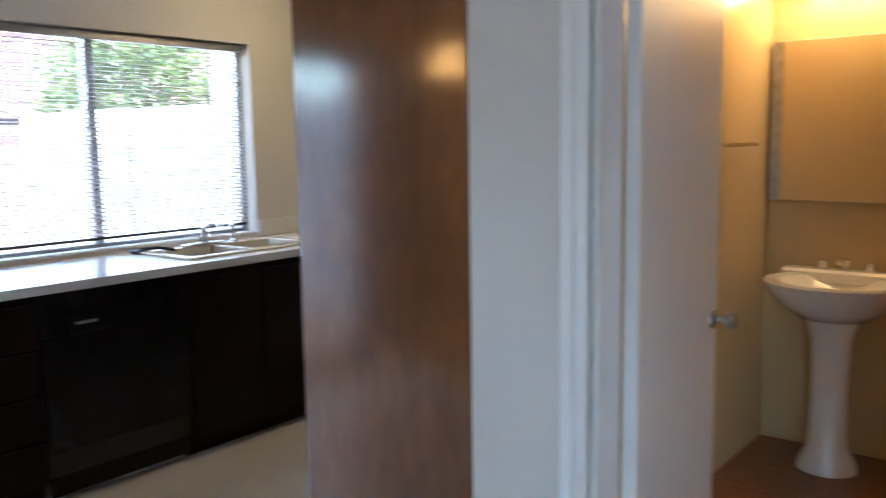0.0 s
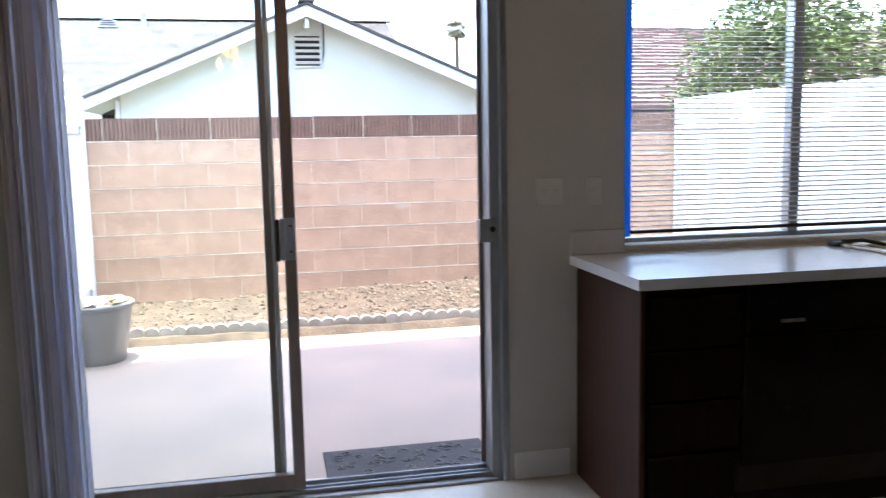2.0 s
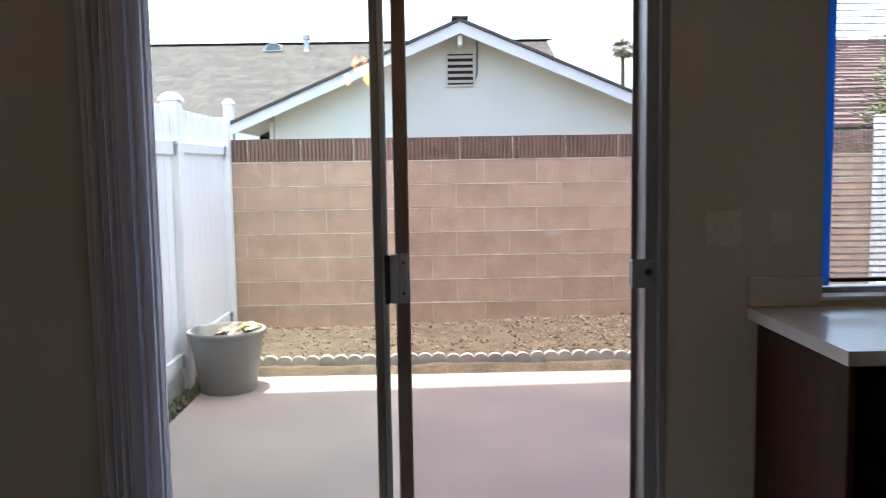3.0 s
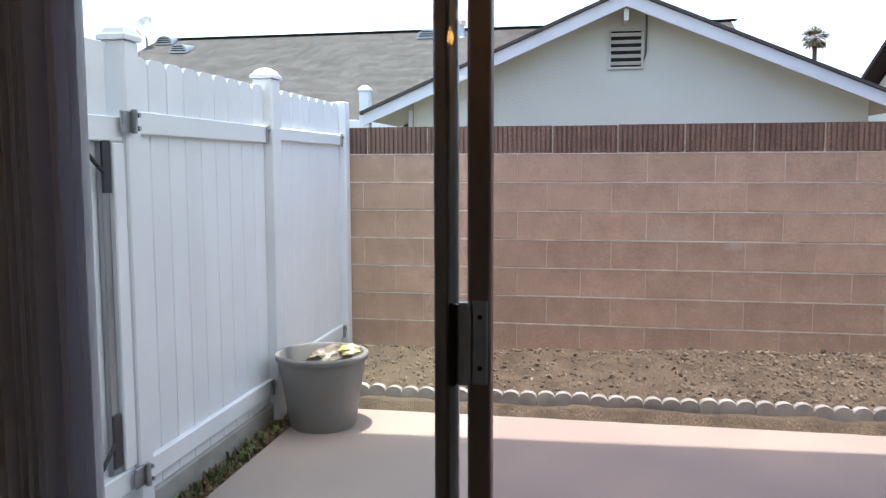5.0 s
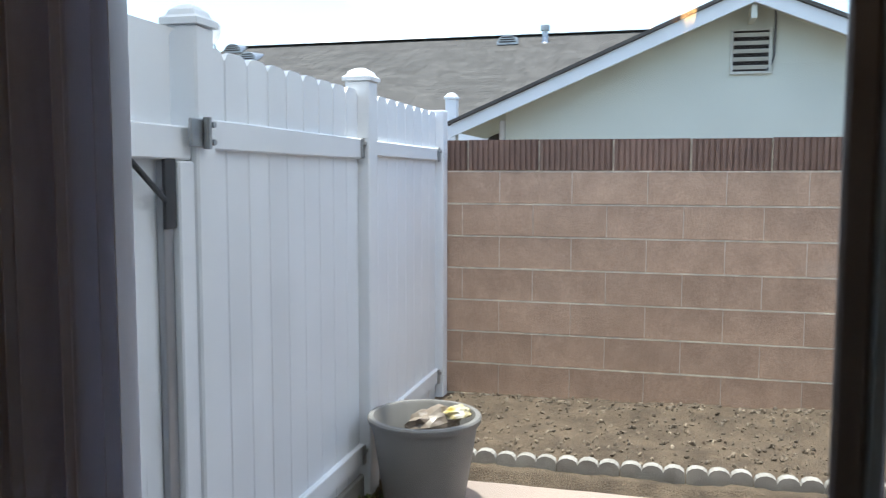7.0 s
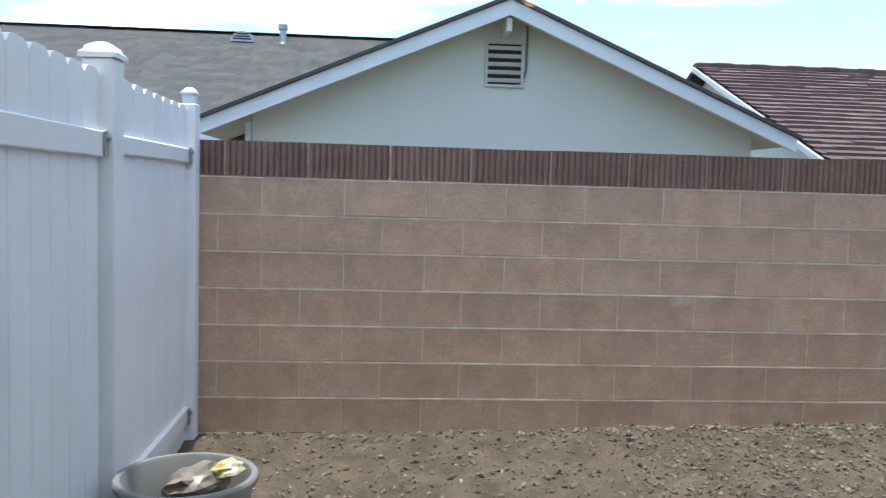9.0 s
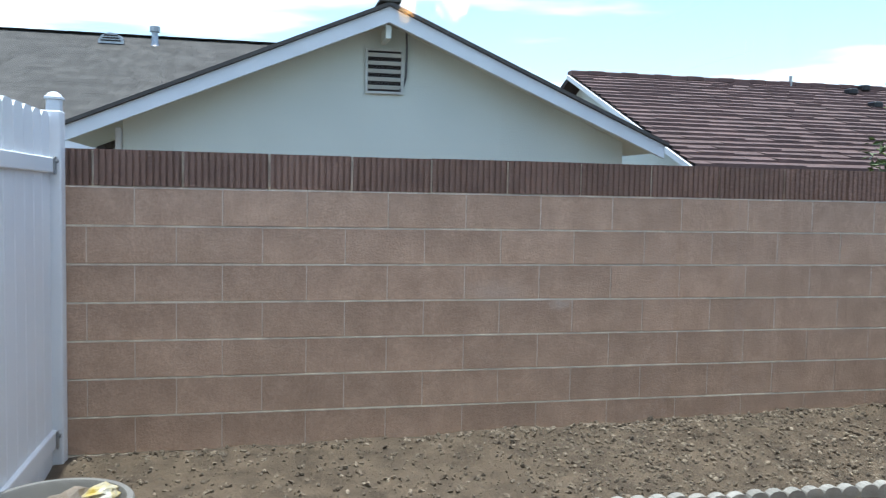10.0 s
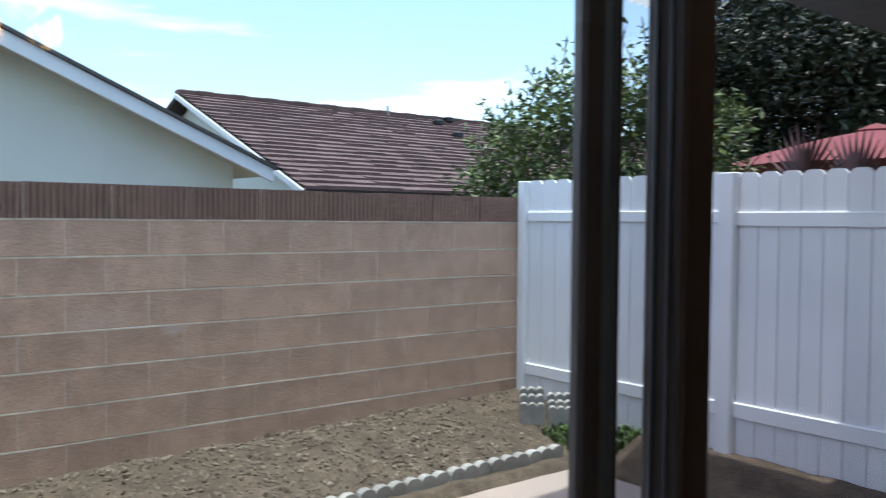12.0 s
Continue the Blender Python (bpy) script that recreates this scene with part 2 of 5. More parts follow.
    "dry": mat("dry_leaf_litter", (0.28, 0.19, 0.09), 0.9, scale=20, amount=0.5, random_shift=0.3, island=True),
}


def add_stain(m, centre, size, colour, strength=0.75):
    """A mineral stain of limited extent, broken up by noise."""
    n, l = m.node_tree.nodes, m.node_tree.links
    p = n["Principled BSDF"]
    source = p.inputs["Base Color"].links[0].from_socket
    geo, sub, div, ln, nz, ad, rp, mx = (n.new(k) for k in ("ShaderNodeNewGeometry", "ShaderNodeVectorMath", "ShaderNodeVectorMath", "ShaderNodeVectorMath", "ShaderNodeTexNoise", "ShaderNodeMath", "ShaderNodeMapRange", "ShaderNodeMixRGB"))
    sub.operation, div.operation, ln.operation, ad.operation = "SUBTRACT", "DIVIDE", "LENGTH", "ADD"
    sub.inputs[1].default_value, div.inputs[1].default_value = centre, size
    nz.inputs["Scale"].default_value, nz.inputs["Detail"].default_value = 28, 6
    rp.inputs["From Min"].default_value, rp.inputs["From Max"].default_value = 1.35, 0.55
    rp.inputs["To Min"].default_value, rp.inputs["To Max"].default_value = 0.0, strength
    l.new(geo.outputs["Position"], sub.inputs[0])
    l.new(sub.outputs[0], div.inputs[0])
    l.new(div.outputs[0], ln.inputs[0])
    l.new(geo.outputs["Position"], nz.inputs["Vector"])
    l.new(ln.outputs["Value"], ad.inputs[0])
    l.new(nz.outputs[0], ad.inputs[1])
    l.new(ad.outputs[0], rp.inputs["Value"])
    l.new(rp.outputs[0], mx.inputs["Fac"])
    l.new(source, mx.inputs["Color1"])
    mx.inputs["Color2"].default_value = (*colour, 1)
    l.new(mx.outputs[0], p.inputs["Base Color"])


add_stain(M["block"], (-8.72, 1.10, 0.845), (0.5, 0.10, 0.05), (0.66, 0.58, 0.53), 0.6)
add_stain(M["block"], (-8.72, 0.70, 0.91), (0.5, 0.28, 0.10), (0.60, 0.50, 0.44), 0.3)
add_stain(M["mortar"], (-8.72, 0.93, 0.87), (0.5, 0.34, 0.02), (0.85, 0.82, 0.78))

# ---------------------------------------------------------------- mesh helpers
def add_box(bm, x0, x1, y0, y1, z0, z1, bevel=0.0, m=None):
    made = bmesh.ops.create_cube(bm, size=1.0)["verts"]
    for v in made:
        v.co = Vector((x0 + (v.co.x + 0.5) * (x1 - x0), y0 + (v.co.y + 0.5) * (y1 - y0), z0 + (v.co.z + 0.5) * (z1 - z0)))
    if bevel:
        edges = list({e for v in made for e in v.link_edges})
        out = bmesh.ops.bevel(bm, geom=edges, offset=bevel, segments=1, affect="EDGES")
        made = [v for v in out["verts"]]
    if m is not None:
        seen = {v for v in made}
        for v in seen:
            v.co = m @ v.co
    return bm


def box(x0, x1, y0, y1, z0, z1, bevel=0.0):
    return add_box(bmesh.new(), x0, x1, y0, y1, z0, z1, bevel)


def tube(bm, points, radius, sides=8, taper=None, cap=True):
    """A round bar along points."""
    pts = [Vector(p) for p in points]
    rings = []
    for i, p in enumerate(pts):
        d = (pts[min(i + 1, len(pts) - 1)] - pts[max(i - 1, 0)]).normalized()
        side = d.cross(Vector((0, 0, 1)) if abs(d.z) < 0.95 else Vector((1, 0, 0))).normalized()
        up = side.cross(d)
        r = radius if taper is None else radius + (taper - radius) * i / (len(pts) - 1)
        rings.append([bm.verts.new(p + r * (math.cos(2 * math.pi * k / sides) * side + math.sin(2 * math.pi * k / sides) * up)) for k in range(sides)])
    for a, b in zip(rings, rings[1:]):
        for k in range(sides):
            bm.faces.new((a[k], a[(k + 1) % sides], b[(k + 1) % sides], b[k]))
    if cap:
        bm.faces.new(rings[0][::-1])
        bm.faces.new(rings[-1])
    return bm


def lathe(bm, profile, sides=32, centre=(0, 0, 0)):
    """A body turned about z: profile of (radius, height)."""
    c = Vector(centre)
    rings = []
    for r, z in profile:
        if r < 1e-5:
            rings.append([bm.verts.new(c + Vector((0, 0, z)))])
        else:
            rings.append([bm.verts.new(c + Vector((r * math.cos(2 * math.pi * k / sides), r * math.sin(2 * math.pi * k / sides), z))) for k in range(sides)])
    for a, b in zip(rings, rings[1:]):
        for k in range(sides):
            q = (k + 1) % sides
            if len(a) == 1 and len(b) > 1:
                bm.faces.new((a[0], b[q], b[k]))
            elif len(b) == 1 and len(a) > 1:
                bm.faces.new((a[k], a[q], b[0]))
            elif len(a) > 1:
                bm.faces.new((a[k], a[q], b[q], b[k]))
    return bm


def finish(name, bm, material, smooth=False):
    bmesh.ops.recalc_face_normals(bm, faces=bm.faces[:])
    me = bpy.data.meshes.new(name)
    bm.to_mesh(me)
    bm.free()
    me.materials.append(M[material])
    if smooth:
        for p in me.polygons:
            p.use_smooth = True
        me.set_sharp_from_angle(angle=radians(40))
    return me


def part(name, bm, material, parent, label="", smooth=False):
    ob = new(name, finish(name, bm, material, smooth))
    ob.parent = parent
    if label:
        tagged(ob, label)
    return ob


def piece(name, me, parent, place, turn=0.0):
    """One more object on a shared mesh."""
    ob = new(name, me)
    ob.parent = parent
    ob.matrix_basis = pose(*place, 0, 0, turn)
    return ob


def structure(name, bm, material, label, category, smooth=False):
    return tagged(new(name, finish(name, bm, material, smooth)), label, category, kind="structure")


def thing(name, label, category, group="", place=(0, 0, 0), kind=""):
    ob = new(name)
    ob.location = place
    ob.empty_display_size = 0.1
    return tagged(ob, label, category, group, kind)


def solid(name, bm, material, label, category, group="", smooth=False, kind=""):
    return tagged(new(name, finish(name, bm, material, smooth)), label, category, group, kind)


# ---------------------------------------------------------------- the house that the camera walks in
WI, WO = -4.475, -4.625            # door wall, inside and outside face
D0, D1, DH = -0.97, 0.855, 2.07    # sliding door opening
N0, N1, NB, NT = 1.353, 3.11, 0.945, 2.03   # window opening
CEIL = 2.42

wall = bmesh.new()
for y0, y1, z0, z1 in ((-3.2, D0, -0.3, CEIL), (D0, D1, DH, CEIL), (D0, D1, -0.3, -0.02), (D1, N0, -0.3, CEIL), (N0, N1, -0.3, NB), (N0, N1, NT, CEIL), (N1, 5.0, -0.3, CEIL)):
    add_box(wall, WO, WI, y0, y1, z0, z1)
bmesh.ops.remove_doubles(wall, verts=wall.verts[:], dist=0.0005)
structure("wall_west", wall, "paint", "warm white painted wall with sliding door and window", "wall")
skin = bmesh.new()
for y0, y1, z0, z1 in ((-3.2, D0, -0.3, 2.6), (D0, D1, DH, 2.6), (D1, N0, -0.3, 2.6), (N0, N1, -0.3, NB), (N0, N1, NT, 2.6), (N1, 3.60, -0.3, 2.6)):
    add_box(skin, WO - 0.025, WO - 0.003, y0, y1, z0, z1)
structure("wall_west_stucco", skin, "stucco_own", "off-white stucco outside face of the house", "wall")
# the tall opening here is added, out of view, to brighten the doorway wall
south = box(-4.475, 0.4, -3.35, -3.2, -0.3, CEIL)
add_box(south, 0.4, 2.5, -3.35, -3.2, -0.3, 0.3)
add_box(south, 0.4, 2.5, -3.35, -3.2, 2.15, CEIL)
structure("wall_south", south, "paint", "plain warm white painted wall with an added unseen window", "wall")
# added, never in view: stops hall window light reaching the door wall
structure("wall_partition", box(-0.06, 0.06, -3.2, -1.05, 0, CEIL), "paint", "unseen white partition added to keep hall daylight off the west wall", "wall")
sw = structure("window_3", box(0.4, 2.5, -3.29, -3.284, 0.3, 2.15), "glass", "added unseen tall window letting daylight into the hall", "window")
sw.visible_shadow = False
for x0, x1 in ((0.4, 0.44), (1.43, 1.47), (2.46, 2.5)):
    part("window_frame", box(x0, x1, -3.31, -3.25, 0.3, 2.15, 0.003), "alu", sw)
structure("wall_east", box(2.5, 2.65, -3.35, 5.0, -0.3, CEIL), "paint", "plain warm white painted wall", "wall")
structure("wall_north", box(-4.475, 2.5, 5.0, 5.15, -0.3, CEIL), "paint", "plain warm white painted wall behind kitchen and bathroom", "wall")
structure("floor", box(-4.475, 2.5, -3.2, 5.0, -0.2, 0.0), "vinyl_floor", "pale beige sheet vinyl floor with a soft sheen", "floor")
structure("ceiling", box(-4.62, 2.65, -3.35, 5.15, CEIL, CEIL + 0.15), "ceiling", "white textured ceiling", "ceiling")
# bathroom and hallway walls
HY = 1.55                         # hallway wall face
J0, J1 = -1.43, -0.62             # bathroom doorway
hall = bmesh.new()
add_box(hall, -1.742, J0, HY, HY + 0.11, 0, CEIL)
add_box(hall, J0, J1, HY, HY + 0.11, 2.05, CEIL)
add_box(hall, J1, 2.5, HY, HY + 0.11, 0, CEIL)
structure("wall_hall", hall, "paint", "white painted wall round the bathroom doorway", "wall")
BW, BN = -1.86, 4.05              # bathroom wall faces
structure("wall_bathroom_west", box(BW - 0.1, BW, HY + 0.11, BN, 0, CEIL), "bath_paint", "glossy cream bathroom side wall, lamp yellow put into its colour", "wall")
structure("wall_bathroom_north", box(BW - 0.1, 0.4, BN, BN + 0.1, 0, CEIL), "bath_paint", "cream bathroom wall behind the sink, lamp yellow put into its colour", "wall")
structure("wall_bathroom_east", box(0.3, 0.4, HY + 0.11, BN, 0, CEIL), "bath_paint", "plain cream bathroom wall, lamp yellow put into its colour", "wall")
structure("floor_bathroom", box(BW, 0.3, HY + 0.05, BN, 0.001, 0.012), "bath_floor", "red-brown wood-look bathroom floor", "floor")
# door casing and jamb of the bathroom
trim = bmesh.new()
for x0, x1 in ((J0 - 0.066, J0 + 0.002), (J1 - 0.002, J1 + 0.066)):
    add_box(trim, x0, x1, HY - 0.013, HY - 0.002, 0, 2.11, 0.004)
    add_box(trim, x0 + 0.006, x1 - 0.03, HY - 0.019, HY - 0.0135, 0, 2.11, 0.003)
add_box(trim, J0 - 0.066, J1 + 0.066, HY - 0.018, HY - 0.003, 2.112, 2.18, 0.004)
structure("trim_bathroom_door", trim, "trim", "white painted door casing", "trim")
jamb = bmesh.new()
add_box(jamb, J0 + 0.003, J0 + 0.02, HY + 0.002, HY + 0.108, 0, 2.03, 0.003)
add_box(jamb, J1 - 0.022, J1 - 0.003, HY + 0.002, HY + 0.108, 0, 2.03, 0.003)
add_box(jamb, J0 + 0.003, J1 - 0.003, HY + 0.002, HY + 0.108, 2.032, 2.048)
structure("trim_bathroom_jamb", jamb, "trim", "white painted door jamb", "trim")
base = bmesh.new()
for y0, y1 in ((-3.18, -0.99), (D1 + 0.02, 1.115)):
    add_box(base, WI + 0.001, WI + 0.013, y0, y1, 0.001, 0.115, 0.003)
structure("baseboard", base, "trim", "low white painted baseboard under the window wall", "baseboard")

# own roof edge and the wing beside the kitchen window
cover = bmesh.new()
rows_ = []
for i in range(154):
    y = -2.4 + i * 0.0393
    z = 2.77 + (0.018 if i % 2 else 0.0)
    rows_.append((cover.verts.new((-7.16 - 0.05 * y, y, z)), cover.verts.new((-4.66, y, z + 0.05))))
for p, q in zip(rows_, rows_[1:]):
    cover.faces.new((p[0], p[1], q[1], q[0]))
structure("roof_patio_cover", cover, "fibreglass", "milky corrugated fibreglass patio cover over the slab", "roof")
structure("roof_house", box(-4.64, 2.7, -3.4, 5.2, 2.6, 2.8), "shingle", "flat house roof", "roof")
structure("wall_wing", box(-5.55, -4.655, 3.62, 7.0, -0.3, 2.498), "stucco_own", "off-white stucco wing of the house", "wall")
# the eave's shade is put into its dark grey colour
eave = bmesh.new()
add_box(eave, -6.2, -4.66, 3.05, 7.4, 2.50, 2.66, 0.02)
structure("roof_wing_eave", eave, "eave", "eave of the house wing, its shade put in as dark grey", "roof")

# ---------------------------------------------------------------- sliding glass door
door = thing("sliding_door", "aluminium sliding glass door slid open over its fixed pane", "sliding door", kind="structure")
fr = bmesh.new()
for y0, y1 in ((D0, D0 + 0.05), (D1 - 0.05, D1)):
    add_box(fr, -4.622, -4.50, (y0 if y0 < 0 else y0 - 0.018), y1, -0.018, DH, 0.003)
    add_box(fr, -4.63, -4.60, (y0 if y0 < 0 else y0 - 0.012), (y1 + 0.012 if y0 < 0 else y1), -0.01, DH - 0.02, 0.002)
add_box(fr, -4.621, -4.501, D0 + 0.05, D1 - 0.05, DH - 0.045, DH - 0.001, 0.003)
part("door_frame", fr, "alu", door)
lt = bmesh.new()
add_box(lt, -4.498, WI + 0.008, D1 - 0.03, D1 - 0.002, 0.0, DH - 0.002, 0.002)
add_box(lt, -4.498, WI + 0.008, D0 + 0.002, D0 + 0.03, 0.0, DH - 0.002, 0.002)
part("jamb_liner", lt, "alu", door, "bright aluminium jamb liner")
tr = bmesh.new()
add_box(tr, -4.623, -4.47, D0 + 0.051, D1 - 0.051, -0.018, 0.012, 0.003)
for x in (-4.602, -4.545, -4.512):
    add_box(tr, x - 0.004, x + 0.004, D0 + 0.052, D1 - 0.052, 0.0125, 0.03, 0.001)
part("threshold_track", tr, "alu", door, "scuffed aluminium threshold track")


def glazed_panel(name, x, y0, y1, stile, depth, parent, material, label):
    f = bmesh.new()
    for a, b in ((y0, y0 + stile), (y1 - stile, y1)):
        add_box(f, x - depth / 2, x + depth / 2, a, b, 0.03, 2.02, 0.004)
    add_box(f, x - depth / 2 + 0.002, x + depth / 2 - 0.002, y0 + stile, y1 - stile, 0.031, 0.095, 0.003)
    add_box(f, x - depth / 2 + 0.002, x + depth / 2 - 0.002, y0 + stile, y1 - stile, 1.965, 2.019, 0.003)
    ob = part(name, f, material, parent, label)
    g = part("pane", box(x - 0.002, x + 0.002, y0 + stile - 0.005, y1 - stile + 0.005, 0.09, 1.97), "glass", ob, "clear glass pane")
    g.visible_shadow = False
    return ob


fixed = glazed_panel("fixed_panel", -4.5685, -0.955, -0.072, 0.028, 0.016, door, "alu_dark", "fixed glazed panel in dark aluminium")
part("stile_fin", box(-4.588, -4.5605, -0.0715, -0.052, 0.03, 2.02, 0.005), "alu", fixed, "grey aluminium fin of the meeting stile")
slide = glazed_panel("sliding_panel", -4.537, -0.945, 0.020, 0.044, 0.044, door, "alu_dark", "sliding glazed panel in dark aluminium")
for x in (-4.546, -4.530):
    part("weather_strip", box(x - 0.0015, x + 0.0015, -0.0270, -0.0242, 0.096, 1.964), "alu", slide, "bright thin weather strip")
h = bmesh.new()
add_box(h, -4.5155, -4.508, -0.016, 0.015, 0.957, 1.122, 0.003)
add_box(h, -4.513, -4.487, -0.0425, -0.0165, 0.959, 1.120, 0.004)
part("pull_handle", h, "alu", slide, "grey aluminium pull handle")
hb = bmesh.new()
add_box(hb, -4.502, -4.484, -0.060, -0.043, 0.957, 1.118, 0.004)
part("handle_grip", hb, "black_matt", slide, "black grip of the handle")
for z in (0.99, 1.09):
    sc = bmesh.new()
    bmesh.ops.create_cone(sc, cap_ends=True, segments=10, radius1=0.005, radius2=0.004, depth=0.004, matrix=pose(-4.506, 0.0, z, 0, 90, 0))
    part("screw", sc, "black_matt", slide)
screen = part("screen_frame", box(-4.621, -4.6135, -0.012, 0.012, 0.03, 2.02, 0.001), "alu_dark", door, "dark frame of the insect screen")
part("frame_edge", box(-4.621, -4.6135, D1 - 0.085, D1 - 0.063, 0.031, 2.019, 0.001), "alu_dark", screen)
net = part("screen_mesh", box(-4.6175, -4.6165, 0.012, D1 - 0.085, 0.03, 2.02), "net", screen, "fine dark insect screen mesh")
net.visible_shadow = False
k = bmesh.new()
add_box(k, -4.545, -4.497, D1 - 0.110, D1 - 0.066, 1.0, 1.085, 0.003)
add_box(k, -4.4995, -4.494, D1 - 0.112, D1 - 0.040, 0.995, 1.09, 0.002)
part("latch_keeper", k, "steel", door, "steel latch keeper on the jamb")
kk = bmesh.new()
bmesh.ops.create_cone(kk, cap_ends=True, segments=14, radius1=0.012, radius2=0.011, depth=0.008, matrix=pose(-4.490, D1 - 0.058, 1.047, 0, 90, 0))
part("lock_knob", kk, "black_matt", door, "small black lock knob")

# vertical blind drawn aside
vb = thing("vertical_blind", "white vinyl vertical blind stacked open beside the sliding door", "blind")
part("headrail", box(-4.455, -4.41, -1.2, 0.95, 2.10, 2.145, 0.004), "alu", vb, "white metal headrail")
vane = bmesh.new()
cols = 7
vv = []
for i in range(cols):
    u = i / (cols - 1) - 0.5
    bulge = 0.010 * (1 - (2 * u) ** 2)
    vv.append([vane.verts.new((u * 0.088, bulge + s, z)) for s in (0, 0.0015) for z in (0, 2.04)])
for a, b in zip(vv, vv[1:]):
    vane.faces.new((a[0], b[0], b[1], a[1]))
    vane.faces.new((a[2], a[3], b[3], b[2]))
    vane.faces.new((a[0], a[2], b[2], b[0]))
    vane.faces.new((a[1], b[1], b[3], a[3]))
for a, flip in ((vv[0], 1), (vv[-1], -1)):
    vane.faces.new((a[0], a[1], a[3], a[2])[::flip])
vane_mesh = finish("vane", vane, "vane", True)
rng = random.Random(4)
for i in range(12):
    y = -0.962 + 0.0175 * i
    piece("vane", vane_mesh, vb, (-4.43 + rng.uniform(-0.006, 0.010), y, 0.05), rng.uniform(-12, 42) if i < 11 else 28)

# ---------------------------------------------------------------- kitchen window
win = thing("window_1", "two-light aluminium kitchen window", "window", kind="structure")
wf = bmesh.new()
XW = -4.585
for y0, y1, z0, z1 in ((N0, N0 + 0.04, NB, NT), (N1 - 0.04, N1, NB, NT), (2.165, 2.215, NB + 0.035, NT - 0.035)):
    add_box(wf, XW - 0.03, XW + 0.03, y0, y1, z0, z1, 0.003)
for z0, z1 in ((NB, NB + 0.035), (NT - 0.035, NT)):
    add_box(wf, XW - 0.029, XW + 0.029, N0 + 0.04, N1 - 0.04, z0, z1, 0.003)
part("window_frame", wf, "alu", win, "grey aluminium window frame")
for y0, y1 in ((N0 + 0.035, 2.17), (2.21, N1 - 0.035)):
    g = part("pane", box(XW - 0.002, XW + 0.002, y0, y1, NB + 0.03, NT - 0.03), "glass", win)
    g.visible_shadow = False
part("window_sill", box(-4.55, WI + 0.006, N0 + 0.004, N1 - 0.004, NB + 0.001, NB + 0.016, 0.003), "laminate", win, "white sill")
hb2 = thing("window_blind", "white horizontal mini blind with open slats", "blind")
part("headrail", box(-4.55, -4.515, N0 + 0.025, N1 - 0.025, NT - 0.045, NT - 0.006, 0.003), "alu", hb2, "metal headrail")
part("bottom_rail", box(-4.541, -4.517, N0 + 0.055, N1 - 0.03, 1.0, 1.014, 0.003), "black_matt", hb2, "dark bottom rail")
sl = bmesh.new()
sv = [[sl.verts.new((x, y, z)) for y in (N0 + 0.055, N1 - 0.03)] for x, z in ((-0.0125, -0.0005), (0, 0.0025), (0.0125, -0.0005), (0.0125, -0.0012), (0, 0.0018), (-0.0125, -0.0012))]
for a, b in zip(sv, sv[1:] + sv[:1]):
    sl.faces.new((a[0], a[1], b[1], b[0]))
slat_mesh = finish("slat", sl, "slat")
for i in range(45):
    s = piece("slat", slat_mesh, hb2, (-4.529, 0, 1.030 + i * 0.0212))
    s.rotation_euler = (0, radians(9), 0)
for y in (1.62, 2.24, 2.86):
    cd = bmesh.new()
    tube(cd, [(-4.529, y, 1.0), (-4.529, y, NT - 0.03)], 0.0012, 5)
    part("ladder_cord", cd, "slat", hb2)
solid("masking_tape", box(-4.547, -4.5455, N0 + 0.006, N0 + 0.062, 0.985, NT - 0.05), "blue_tape", "strip of bright blue masking tape down the window edge", "tape")

# ---------------------------------------------------------------- kitchen counter run
CF = -3.86       # cabinet fronts
counter = bmesh.new()
S0, S1, SX0, SX1 = 2.28, 3.06, -4.33, -3.93     # sink cut-out
for x0, x1, y0, y1 in ((WI + 0.001, -3.815, 1.115, S0), (WI + 0.001, -3.815, S1, 4.6), (WI + 0.001, SX0, S0, S1), (SX1, -3.815, S0, S1)):
    add_box(counter, x0, x1, y0, y1, 0.892, 0.93)
bmesh.ops.remove_doubles(counter, verts=counter.verts[:], dist=0.0005)
solid("worktop", counter, "laminate", "white laminate kitchen worktop on dark cabinets", "worktop")
for y0, y1 in ((1.116, N0 - 0.002), (N1 + 0.002, 4.6)):
    solid("backsplash", box(WI + 0.001, WI + 0.02, y0, y1, 0.9315, 1.03, 0.003), "laminate", "low white laminate backsplash against the wall", "backsplash", "backsplashes")


def base_unit(y0, y1, fronts, label):
    u = thing("base_cabinet", label, "cabinet", "base cabinets under the worktop", (CF, (y0 + y1) / 2, 0))
    w = (y1 - y0) / 2
    b = bmesh.new()
    add_box(b, -0.60, -0.021, -w + 0.001, w - 0.001, 0.10, 0.891)
    add_box(b, -0.60, -0.07, -w + 0.001, w - 0.001, 0.001, 0.099)
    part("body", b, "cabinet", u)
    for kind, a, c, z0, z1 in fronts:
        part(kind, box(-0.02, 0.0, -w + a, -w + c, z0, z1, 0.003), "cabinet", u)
    return u


drawers = base_unit(1.165, 1.53, [("drawer", 0.012, 0.353, z0, z1) for z0, z1 in ((0.115, 0.285), (0.297, 0.475), (0.487, 0.66), (0.672, 0.85))], "dark wood base cabinet with four drawers")
base_unit(2.205, 3.065, [("door", 0.012, 0.427, 0.115, 0.85), ("door", 0.435, 0.85, 0.115, 0.85)], "dark wood sink cabinet with two doors")
base_unit(3.067, 3.90, [("door", 0.012, 0.41, 0.115, 0.85), ("door", 0.42, 0.82, 0.115, 0.85)], "dark wood base cabinet with two doors")
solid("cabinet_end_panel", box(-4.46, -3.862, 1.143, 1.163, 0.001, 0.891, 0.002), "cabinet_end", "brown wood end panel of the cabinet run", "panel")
dw = thing("dishwasher", "black built-in dishwasher between the dark cabinets", "dishwasher", "", (CF, 1.868, 0))
